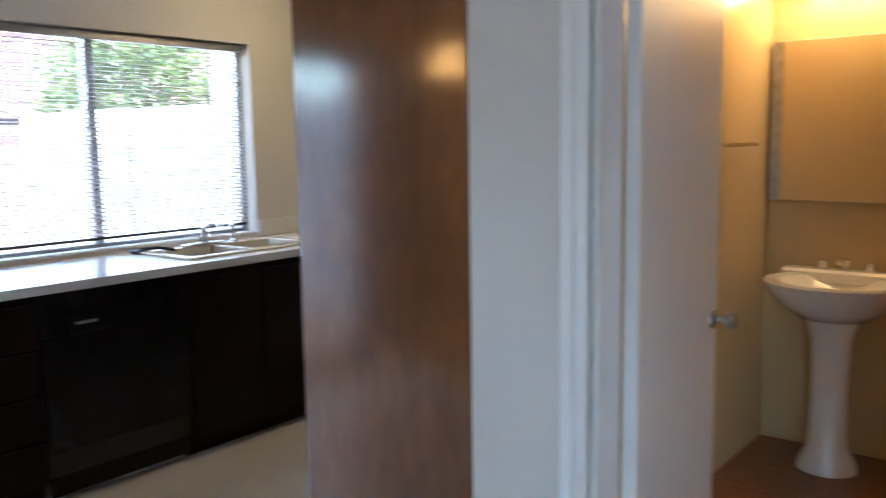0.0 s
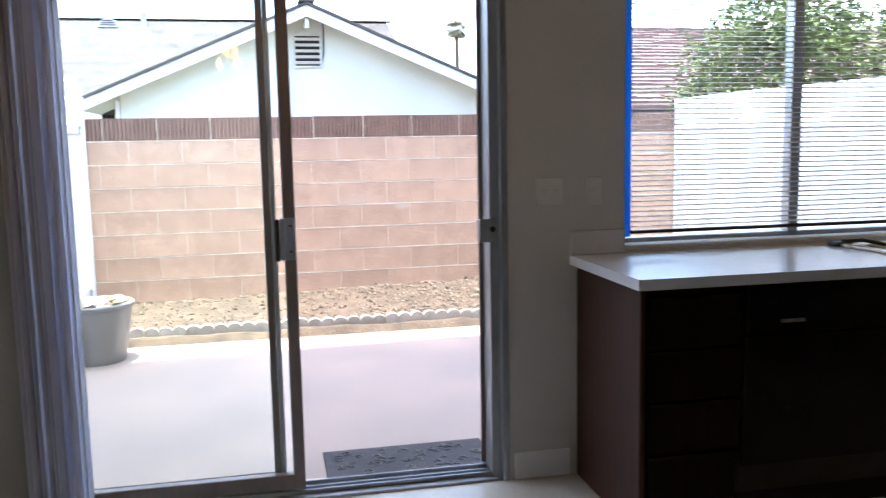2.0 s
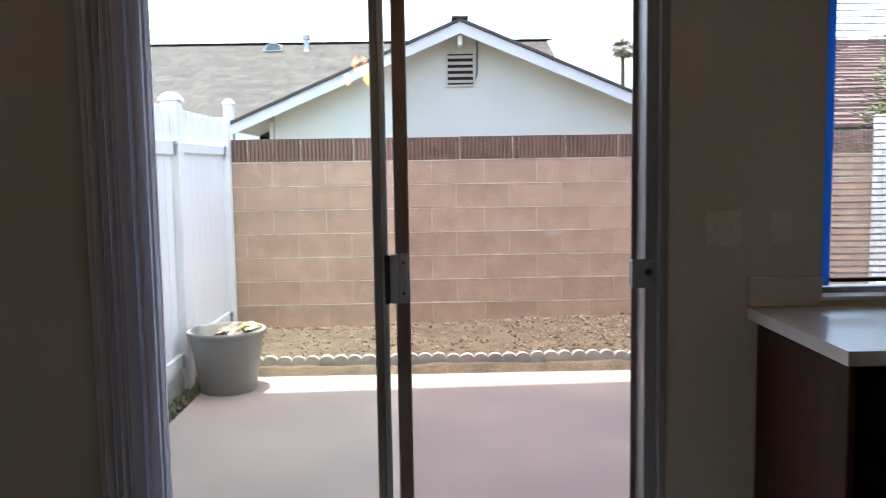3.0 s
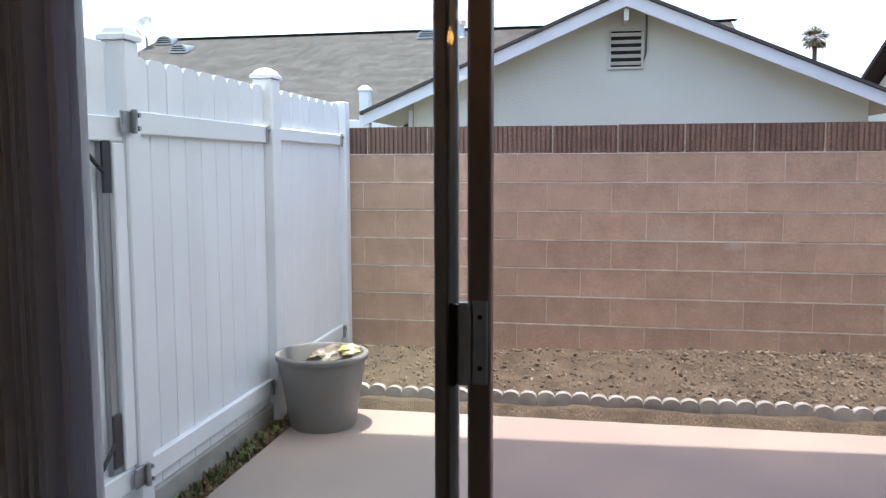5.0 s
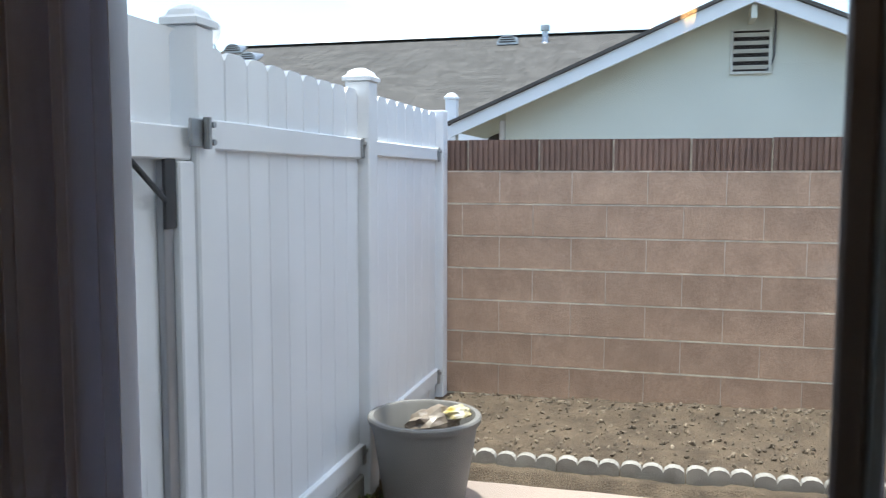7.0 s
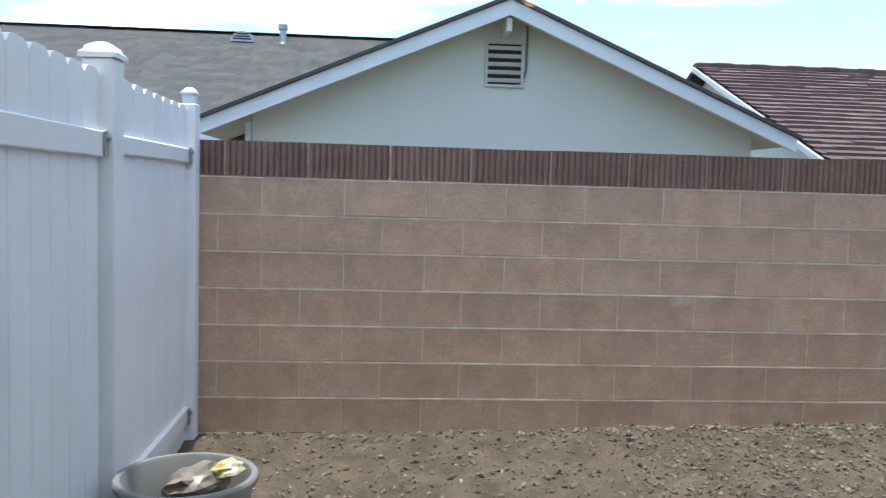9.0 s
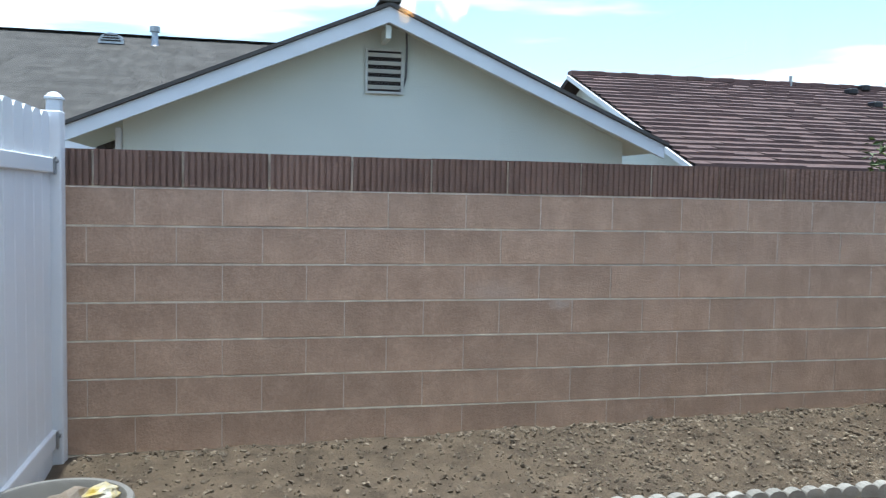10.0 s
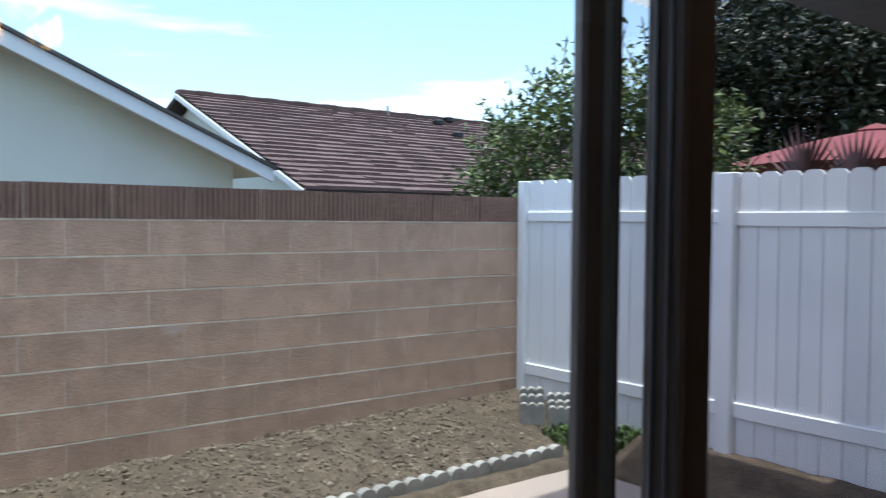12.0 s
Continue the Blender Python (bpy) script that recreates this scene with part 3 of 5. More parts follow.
part("body", box(-0.58, -0.022, -0.332, 0.332, 0.12, 0.89), "black_matt", dw)
part("door_panel", box(-0.02, 0.004, -0.33, 0.33, 0.225, 0.70, 0.004), "black", dw)
part("control_panel", box(-0.02, 0.012, -0.33, 0.33, 0.705, 0.887, 0.005), "black", dw, "glossy black control panel")
part("door_latch", box(0.012, 0.02, -0.20, -0.11, 0.745, 0.757, 0.002), "steel", dw, "small grey latch bar")
part("kick_panel", box(-0.045, -0.03, -0.33, 0.33, 0.03, 0.22, 0.003), "black", dw, "black lower kick panel")
solid("kick_strip", box(-3.95, -3.938, 1.54, 2.20, 0.001, 0.026, 0.002), "laminate", "pale strip on the floor under the dishwasher", "strip")
# sink
sink = thing("kitchen_sink", "bisque double-bowl drop-in kitchen sink", "sink", "", (0, 0, 0))
rim = bmesh.new()
for x0, x1, y0, y1 in ((-4.345, SX0 + 0.05, S0 - 0.015, S1 + 0.015), (SX1 - 0.03, SX1 + 0.015, S0 - 0.015, S1 + 0.015), (SX0 + 0.05, SX1 - 0.03, S0 - 0.015, S0 + 0.03), (SX0 + 0.05, SX1 - 0.03, S1 - 0.03, S1 + 0.015), (SX0 + 0.05, SX1 - 0.03, 2.655, 2.685)):
    add_box(rim, x0, x1, y0, y1, 0.931, 0.943, 0.004)
part("rim", rim, "enamel", sink)
for y0, y1 in ((S0 + 0.03, 2.655), (2.685, S1 - 0.03)):
    bw = bmesh.new()
    x0, x1 = SX0 + 0.05, SX1 - 0.03
    for a in ((x0, x0 + 0.006, y0, y1), (x1 - 0.006, x1, y0, y1), (x0, x1, y0, y0 + 0.006), (x0, x1, y1 - 0.006, y1)):
        add_box(bw, *a, 0.73, 0.937)
    add_box(bw, x0, x1, y0, y1, 0.724, 0.73)
    part("bowl", bw, "enamel", sink)
tap = thing("kitchen_tap", "chrome single-lever kitchen tap behind the sink", "tap", "", (-4.30, 2.62, 0.943))
part("base_plate", box(-0.028, 0.028, -0.12, 0.12, 0.0, 0.014, 0.006), "chrome", tap)
sp = bmesh.new()
tube(sp, [(0, 0, 0.012), (0, 0, 0.07)], 0.022, 14)
tube(sp, [(0, 0, 0.05), (0.03, -0.005, 0.10), (0.10, -0.01, 0.125), (0.17, -0.02, 0.115), (0.185, -0.022, 0.095)], 0.012, 10)
part("spout", sp, "chrome", tap, smooth=True)
lv = bmesh.new()
tube(lv, [(0, 0, 0.07), (0.005, 0.0, 0.095)], 0.018, 12)
tube(lv, [(0.0, 0.0, 0.09), (0.04, 0.06, 0.115)], 0.007, 8, taper=0.005)
part("lever", lv, "chrome", tap, smooth=True)
spr = bmesh.new()
lathe(spr, [(0.0, 0), (0.022, 0), (0.02, 0.012), (0.012, 0.02), (0.013, 0.07), (0.018, 0.085), (0.012, 0.10), (0, 0.102)], 16, (-4.29, 2.80, 0.943))
solid("side_sprayer", spr, "chrome", "small chrome side sprayer beside the tap", "sprayer", smooth=True)
scr = bmesh.new()
add_box(scr, -4.40, -4.33, 2.245, 2.33, 0.9315, 0.95, 0.006)
tube(scr, [(-4.35, 2.28, 0.95), (-4.30, 2.345, 0.959), (-4.24, 2.41, 0.943)], 0.008, 8)
solid("sink_brush", scr, "black_matt", "small black brush lying by the sink", "brush")

# upper cabinet beside the window
uc = thing("wall_cabinet", "dark wood wall cabinet hung beside the window", "cabinet")
part("body", box(WI + 0.001, -4.16, 3.57, 4.4, 1.36, 2.40, 0.002), "cabinet", uc)
for y0, y1 in ((3.58, 3.98), (3.99, 4.39)):
    part("door", box(-4.158, -4.14, y0, y1, 1.37, 2.38, 0.003), "cabinet", uc)

# switch plates and outlet
for y, w in ((1.03, 0.115), (1.22, 0.07)):
    sw = thing("switch_plate", "ivory light switch plate on the wall", "switch", "switch plates", (WI, y, 1.19))
    part("plate", box(0.0005, 0.006, -w / 2, w / 2, -0.057, 0.057, 0.002), "plate", sw)
    for k in ((-0.024, 0.024) if w > 0.1 else (0.0,)):
        part("toggle", box(0.0065, 0.016, k - 0.005, k + 0.005, -0.008, 0.012, 0.002), "plate", sw)

# tall varnished cabinet between kitchen and bathroom
tc = thing("tall_cabinet", "tall red-brown varnished wood cabinet beside the kitchen", "cabinet")
part("side_panel", box(-2.334, -1.745, HY, HY + 0.02, 0.001, 2.40, 0.002), "panel", tc, "glossy red-brown veneer side panel")
part("body", box(-2.312, -1.965, HY + 0.021, 3.3, 0.09, 2.40), "cabinet", tc)
part("plinth", box(-2.27, -1.965, HY + 0.03, 3.29, 0.001, 0.088), "cabinet", tc)
for y0 in (HY + 0.03, 2.44):
    for z0, z1 in ((0.10, 1.30), (1.31, 2.38)):
        part("door", box(-2.333, -2.314, y0, y0 + 0.73, z0, z1, 0.003), "cabinet", tc)

# ---------------------------------------------------------------- bathroom
bd = thing("door_1", "white flush bathroom door standing open", "door", kind="structure")
hinge = pose(J0 + 0.022, HY + 0.112, 0, 0, 0, 8)
leaf = box(0.0, 0.035, 0.0, 0.75, 0.012, 2.02, 0.003)
leaf.transform(hinge)
part("door_leaf", leaf, "trim", bd)
kn = bmesh.new()
lathe(kn, [(0, 0), (0.028, 0.0), (0.028, 0.006), (0.010, 0.012), (0.010, 0.035), (0.026, 0.045), (0.027, 0.06), (0.015, 0.07), (0, 0.071)], 18)
kn.transform(hinge @ pose(0.036, 0.69, 0.94, 0, 90, 0))
part("door_knob", kn, "steel", bd, "dull metal door knob", smooth=True)
plate = box(0.005, 0.03, 0.751, 0.7535, 0.91, 0.97)
plate.transform(hinge)
part("latch_plate", plate, "black_matt", bd, "dark latch plate")
ps = thing("pedestal_sink", "white porcelain pedestal sink against the bathroom wall", "sink", "", (-1.49, BN - 0.25, 0))
pd = bmesh.new()
lathe(pd, [(0, 0.013), (0.125, 0.013), (0.12, 0.05), (0.085, 0.12), (0.075, 0.35), (0.085, 0.6), (0.12, 0.70), (0, 0.70)], 24)
part("pedestal", pd, "porcelain", ps, smooth=True)
ba = bmesh.new()
lathe(ba, [(0.0, 0.68), (0.12, 0.68), (0.20, 0.74), (0.245, 0.80), (0.26, 0.835), (0.255, 0.845), (0.21, 0.84), (0.17, 0.79), (0.08, 0.75), (0, 0.745)], 36)
for v in ba.verts:
    v.co.x *= 1.12
    v.co.y = v.co.y * 0.92
part("basin", ba, "porcelain", ps, smooth=True)
part("back_ledge", box(-0.27, 0.27, 0.15, 0.248, 0.80, 0.865, 0.012), "porcelain", ps)
ft = bmesh.new()
for dx in (-0.10, 0.10):
    tn = bmesh.new()
    tube(tn, [(dx, 0.19, 0.866), (dx, 0.19, 0.905)], 0.02, 12)
    part("tap_handle", tn, "chrome", ps)
tube(ft, [(0, 0.19, 0.866), (0, 0.18, 0.915), (0, 0.10, 0.925), (0, 0.08, 0.91)], 0.012, 10)
part("tap", ft, "chrome", ps, smooth=True)
dp = bmesh.new()
tube(dp, [(-0.13, 0.24, 0.52), (-0.13, 0.18, 0.52), (-0.12, 0.16, 0.70)], 0.009, 8)
part("supply_pipe", dp, "chrome", ps)
mc = thing("medicine_cabinet", "shallow wall-hung bathroom cabinet with a metal edge", "cabinet", "", (-1.46, BN, 1.17))
part("body", box(-0.385, 0.385, -0.05, -0.001, 0.0, 0.72, 0.003), "steel", mc)
# mirror front: its reflection of the yellow walls is painted in wall colour
part("mirror_door", box(-0.33, 0.383, -0.056, -0.0505, 0.002, 0.718, 0.001), "bath_paint", mc, "mirror door with the wall's reflection painted on as cream")
bl = thing("bath_light", "warm glowing vanity light above the bathroom mirror", "lamp", "", (-1.50, BN - 0.02, 2.13))
part("back_plate", box(-0.28, 0.28, -0.02, 0.018, -0.05, 0.05, 0.004), "chrome", bl)
for dx in (-0.18, 0, 0.18):
    gb = bmesh.new()
    bmesh.ops.create_uvsphere(gb, u_segments=16, v_segments=10, radius=0.048, matrix=pose(dx, -0.07, 0))
    part("globe", gb, "bath_bulb", bl, smooth=True)
    bulb_light("bath_lamp", (-1.50 + dx, BN - 0.16, 2.10), 0.13)
tb = bmesh.new()
tube(tb, [(BW + 0.002, 3.34, 1.43), (BW + 0.05, 3.34, 1.43), (BW + 0.05, 3.72, 1.43), (BW + 0.002, 3.72, 1.43)], 0.009, 10)
solid("towel_bar", tb, "chrome", "chrome towel bar on the bathroom wall", "towel bar", smooth=True)

# ---------------------------------------------------------------- dining pendant
CX, CY = -3.2, -0.24
ch = thing("pendant_lamp", "small brass pendant lamp with warm lit bulbs", "lamp", "", (CX, CY, 0))
cb = bmesh.new()
lathe(cb, [(0, 1.775), (0.012, 1.78), (0.03, 1.80), (0.02, 1.815), (0.008, 1.83), (0.006, 2.36), (0.05, 2.37), (0.06, 2.415), (0, 2.419)], 18)
part("stem", cb, "brass", ch, smooth=True)
for i in range(3):
    a = 2 * math.pi * i / 3 + 0.4
    c, s = math.cos(a), math.sin(a)
    arm = bmesh.new()
    tube(arm, [(0.015 * c, 0.015 * s, 1.80), (0.04 * c, 0.04 * s, 1.79), (0.06 * c, 0.06 * s, 1.80)], 0.004, 8)
    part("arm", arm, "brass", ch, smooth=True)
    bb = bmesh.new()
    lathe(bb, [(0, 1.80), (0.009, 1.802), (0.013, 1.82), (0.010, 1.84), (0.003, 1.858), (0, 1.86)], 12, (0.06 * c, 0.06 * s, 0))
    part("bulb", bb, "bulb", ch, smooth=True)
bulb_light("pendant_light", (CX, CY, 1.90), 0.12)
# kitchen ceiling lamp above the window end, unseen, added for the warm glow
kl = thing("ceiling_light_unseen", "unseen round kitchen ceiling light added for a warm glow", "lamp", "", (-3.7, 3.0, CEIL))
kb = bmesh.new()
lathe(kb, [(0, -0.09), (0.08, -0.085), (0.13, -0.05), (0.15, -0.012)], 24)
part("diffuser", kb, "bath_bulb", kl, "warm glowing glass diffuser", smooth=True)
kr = bmesh.new()
lathe(kr, [(0.15, -0.014), (0.165, -0.014), (0.165, -0.001), (0, -0.001)], 24)
part("rim", kr, "brass", kl, smooth=True)
bulb_light("kitchen_lamp_unseen", (-3.7, 3.0, CEIL - 0.14), 0.06, 0.08)

# ---------------------------------------------------------------- yard: ground, patio, edging
PATIO = -0.05


def soil(x, y):
    """Height of the ground."""
    if -8.95 < x < -7.6 and -1.75 < y < 4.0:
        far = (-7.72 - x) / 0.98
        rim_z, wall_z = 0.0, 0.072 + 0.023 * max(0.0, y + 1.5)
        z = rim_z + (wall_z - rim_z) * min(1.0, max(0.0, far)) ** 0.8
        z += 0.018 * noise.noise((x * 5, y * 5, 0)) + 0.009 * noise.noise((x * 17, y * 17, 3)) + 0.006 * noise.noise((x * 40, y * 40, 7))
        return z
    if -7.7 <= x < -4.5 and -1.75 < y < -1.40:
        return -0.06 + 0.02 * noise.noise((x * 9, y * 9, 5))
    if -7.7 <= x < -4.5 and 3.2 < y < 4.0:
        return -0.06 + 0.16 * min(1.0, (y - 3.2) / 0.4) + 0.02 * noise.noise((x * 7, y * 7, 5))
    return -0.22


def axis(a, b, step, outer):
    n = int(round((b - a) / step))
    return [-v for v in outer[::-1]] + [a + (b - a) * i / n for i in range(n + 1)] + list(outer)


xs = [-1500, -400, -120, -60, -30, -14, -9.5] + [-8.9 + 0.04 * i for i in range(0, 33)] + [-7.5 + 0.1 * i for i in range(0, 29)] + [0, 20, 100, 400, 1500]
ys = [-1500, -400, -100, -30, -8, -3] + [-1.9 + 0.045 * i for i in range(0, 134)] + [5, 12, 30, 100, 400, 1500]
gm = bpy.data.meshes.new("ground")
gv = [(x, y, soil(x, y)) for x in xs for y in ys]
ny = len(ys)
gf = [(i * ny + j, (i + 1) * ny + j, (i + 1) * ny + j + 1, i * ny + j + 1) for i in range(len(xs) - 1) for j in range(ny - 1)]
gm.from_pydata(gv, [], gf)
gm.materials.append(M["dirt"])
for p in gm.polygons:
    p.use_smooth = True
tagged(new("ground", gm), "dry brown bare dirt with small clods and stones", "ground", kind="structure")
structure("patio", box(-7.68, WO - 0.03, -1.45, 3.28, -0.2, PATIO, 0.01), "concrete", "pinkish grey concrete patio slab", "patio")

# clods and stones on the bed
rng = random.Random(11)
cl = bmesh.new()
unit = bmesh.new()
bmesh.ops.create_icosphere(unit, subdivisions=1, radius=1.0)
uv_, uf_ = [v.co.copy() for v in unit.verts], [[v.index for v in f.verts] for f in unit.faces]
unit.free()
cl.free()
cverts, cfaces = [], []
for i in range(7000):
    x, y = rng.uniform(-8.70, -7.77), rng.uniform(-1.5, 3.65)
    if rng.random() < 0.4:
        y = rng.uniform(0.7, 3.0)
    if rng.random() < 0.12:
        x = rng.uniform(-8.71, -8.62)
    r = min(0.013, 0.0028 / max(0.1, rng.random()) ** 0.75) if i > 60 else rng.uniform(0.01, 0.02)
    m = pose(x, y, soil(x, y) + r * 0.3, rng.uniform(0, 360), rng.uniform(0, 360), rng.uniform(0, 360)) @ Matrix.Diagonal((r * rng.uniform(0.8, 1.6), r, r * rng.uniform(0.45, 0.9), 1))
    n0 = len(cverts)
    cverts += [m @ (v * rng.uniform(0.75, 1.2)) for v in uv_]
    cfaces += [[n0 + k for k in f] for f in uf_]
cm = bpy.data.meshes.new("dirt_clods")
cm.from_pydata(cverts, [], cfaces)
cm.materials.append(M["clod"])
tagged(new("dirt_clods", cm), "scattered small dirt clods and pebbles on bare soil", "stones", kind="stuff")

# scalloped edging
def edger_mesh(w=0.297, d=0.05, h=0.085, lobe=0.034):
    b = bmesh.new()
    prof = [(-w / 2, -0.05), (-w / 2, h)]
    for kx in range(3):
        c = -w / 2 + w / 6 + kx * w / 3
        prof += [(c + w / 6 * math.cos(a), h + lobe * math.sin(a)) for a in (math.pi * (1 - i / 6) for i in range(1, 6))]
        if kx < 2:
            prof.append((c + w / 6, h))
    prof += [(w / 2, h), (w / 2, -0.05)]
    front = [b.verts.new((0, y, z)) for y, z in prof]
    back = [b.verts.new((-d, y, z)) for y, z in prof]
    b.faces.new(front)
    b.faces.new(back[::-1])
    for i in range(len(prof)):
        q = (i + 1) % len(prof)
        b.faces.new((front[i], back[i], back[q], front[q]))
    return finish("edging_stone", b, "edging")


edger = edger_mesh()
rng = random.Random(3)
for i in range(15):
    ob = new("edging_stone", edger)
    ob.matrix_basis = pose(-7.695 + rng.uniform(-0.006, 0.006), -1.331 + 0.15 + i * 0.3025, PATIO + rng.uniform(-0.004, 0.006), 0, rng.uniform(-2, 2), rng.uniform(-1.2, 1.2))
    tagged(ob, "pale scalloped concrete edging stone along the patio", "edging", "edging stones along the bed")
for row in range(3):
    for col in range(2):
        x, y = -8.13 + 0.135 * col - 0.075 * row, 3.36 + 0.14 * col + 0.07 * row
        ob = new("edging_stone", edger)
        ob.matrix_basis = pose(x, y, soil(x, y) + 0.03 + 0.012 * row, 0, 2 + 2 * row, -43 + 4 * row) @ Matrix.Diagonal((1, 0.58, 1, 1))
        tagged(ob, "spare scalloped concrete edging stone stood in a cluster", "edging", "spare edging stones")

# weeds
def blades(name, x0, x1, y0, y1, count, height, material, label, seed, zf=None):
    r = random.Random(seed)
    verts, faces = [], []
    for i in range(count):
        x, y = r.uniform(x0, x1), r.uniform(y0, y1)
        z = (zf or soil)(x, y)
        a, hgt, w = r.uniform(0, 6.28), height * r.uniform(0.4, 1.2), r.uniform(0.004, 0.011)
        lean = Vector((math.cos(a), math.sin(a), 0)) * hgt * r.uniform(0.2, 0.9)
        side = Vector((-math.sin(a), math.cos(a), 0)) * w
        p = Vector((x, y, z - 0.004))
        n = len(verts)
        verts += [p - side, p + side, p + lean * 0.5 + Vector((0, 0, hgt * 0.7)) + side * 0.8, p + lean * 0.5 + Vector((0, 0, hgt * 0.7)) - side * 0.8, p + lean + Vector((0, 0, hgt * 0.85))]
        faces += [(n, n + 1, n + 2, n + 3), (n + 3, n + 2, n + 4)]
    me = bpy.data.meshes.new(name)
    me.from_pydata(verts, [], faces)
    me.materials.append(M[material])
    return tagged(new(name, me), label, "weeds", kind="stuff")


blades("weeds", -8.0, -7.45, 3.31, 3.7, 1100, 0.06, "grass", "patch of low green weeds by the fence", 5)
blades("weeds", -7.3, -5.9, -1.56, -1.46, 130, 0.06, "grass", "thin green weeds along the fence foot", 6)
blades("leaf_litter", -7.5, -5.6, -1.57, -1.45, 900, 0.03, "dry", "dry leaf litter in the gap along the fence", 7)

# ---------------------------------------------------------------- block wall
BX, PY, PZ, CAPB, CAPT = -8.722, 0.4363, 0.1974, 1.462, 1.650
core = box(BX - 0.15, BX - 0.014, -1.9, 3.92, -0.3, CAPT - 0.005)
for row in range(8):
    z = CAPB - PZ * (row + 1)
    add_box(core, BX - 0.0139, BX - 0.0025, -1.9, 3.92, z + 0.004, z + PZ - 0.0058)
    add_box(core, BX - 0.0139, BX + 0.0022, -1.9, 3.92, z + PZ - 0.0058, z + PZ + 0.0005)
bwall = structure("wall_block", core, "mortar", "tan concrete block garden wall with light mortar and a fluted brown cap course", "wall")


def block_mesh(w, hgt):
    return finish("block", box(-0.147, 0.0, -w / 2, w / 2, -hgt / 2, hgt / 2, 0.0018), "block")


full = block_mesh(PY - 0.0040, PZ - 0.0105)
rng = random.Random(8)
for row in range(8):
    zc = CAPB - PZ * (row + 0.5)
    off = -1.214 + (PY / 2 if row % 2 == 0 else PY * 0.97)
    for i in range(-2, 13):
        yc = off + PY * i
        if -1.95 < yc < 3.9:
            piece("block", full, bwall, (BX + rng.uniform(-0.0012, 0.0012), yc, zc - 0.0004 + rng.uniform(-0.0008, 0.0008)))
# fluted caps
fl = bmesh.new()
w, n = PY - 0.012, 13
prof = []
for i in range(n):
    y = -w / 2 + w * i / n
    s = w / n
    prof += [(0.0, y + 0.02 * s), (0.0, y + 0.62 * s), (-0.011, y + 0.68 * s), (-0.011, y + 0.96 * s)]
prof.append((0.0, w / 2))
lo = [fl.verts.new((x, y, CAPB + 0.004)) for x, y in prof]
hi = [fl.verts.new((x, y, CAPT)) for x, y in prof]
bl_, bh_ = [fl.verts.new((-0.16, y, CAPB + 0.004)) for y in (-w / 2, w / 2)], [fl.verts.new((-0.16, y, CAPT)) for y in (-w / 2, w / 2)]
for i in range(len(prof) - 1):
    fl.faces.new((lo[i], lo[i + 1], hi[i + 1], hi[i]))
fl.faces.new(hi + [bh_[1], bh_[0]])
fl.faces.new(lo[::-1] + [bl_[0], bl_[1]])
fl.faces.new((lo[0], hi[0], bh_[0], bl_[0]))
fl.faces.new((lo[-1], bl_[1], bh_[1], hi[-1]))
fl.faces.new((bl_[0], bh_[0], bh_[1], bl_[1]))
cap_mesh = finish("cap_block", fl, "cap")
for i in range(-1, 12):
    piece("cap_block", cap_mesh, bwall, (BX + rng.uniform(-0.002, 0.004), 0.332 + PY * (i - 4 + 0.5) , rng.uniform(-0.002, 0.002)))

# ---------------------------------------------------------------- vinyl fences
def fence_post(parent, x, y, top, cap, bottom=-0.2, w=0.13, name="post"):
    b = bmesh.new()
    add_box(b, x - w / 2, x + w / 2, y - w / 2, y + w / 2, bottom, top - (0.06 if cap else 0), 0.006)
    p = part(name, b, "vinyl", parent)
    if cap:
        c = bmesh.new()
        z = top - 0.059
        prof = [(w / 2 + 0.01, 0), (w / 2 + 0.01, 0.018), (w / 2 - 0.004, 0.028), (w / 2 - 0.01, 0.043), (0.018, 0.06)]
        rings = [[c.verts.new((x + sx * r, y + sy * r, z + hh)) for sx, sy in ((-1, -1), (1, -1), (1, 1), (-1, 1))] for r, hh in prof]
        for a, d in zip(rings, rings[1:]):
            for k in range(4):
                c.faces.new((a[k], a[(k + 1) % 4], d[(k + 1) % 4], d[k]))
        c.faces.new(rings[-1])
        c.faces.new(rings[0][::-1])
        part("post_cap", c, "vinyl", p)
    return p


def picket_mesh(w, z0, z1, t=0.022, ear=0.028):
    b = bmesh.new()
    prof = [(-w / 2 + 0.0015, z0), (w / 2 - 0.0015, z0), (w / 2 - 0.0015, z1 - ear), (w / 2 - ear * 0.8, z1 - 0.006), (w / 2 - ear * 1.4, z1), (-w / 2 + ear * 1.4, z1), (-w / 2 + ear * 0.8, z1 - 0.006), (-w / 2 + 0.0015, z1 - ear)]
    f = [b.verts.new((x, t / 2, z)) for x, z in prof]
    k = [b.verts.new((x, -t / 2, z)) for x, z in prof]
    b.faces.new(f)
    b.faces.new(k[::-1])
    for i in range(len(prof)):
        q = (i + 1) % len(prof)
        b.faces.new((f[i], k[i], k[q], f[q]))
    bmesh.ops.bevel(b, geom=[e for e in b.edges if abs(e.verts[0].co.x - e.verts[1].co.x) < 1e-6 and abs(e.verts[0].co.z - e.verts[1].co.z) > 0.5], offset=0.005, segments=1, affect="EDGES")
    return finish("board", b, "vinyl")


def fence_panel(parent, xa, xb, y, top, rails, bottom, count):
    w = (xb - xa) / count
    me = picket_mesh(w, bottom, top)
    for i in range(count):
        piece("board", me, parent, (xa + w * (i + 0.5), y, 0))
    for z0, z1 in rails:
        part("rail", box(xa, xb, y - 0.028, y + 0.034, z0, z1, 0.005), "vinyl", parent)


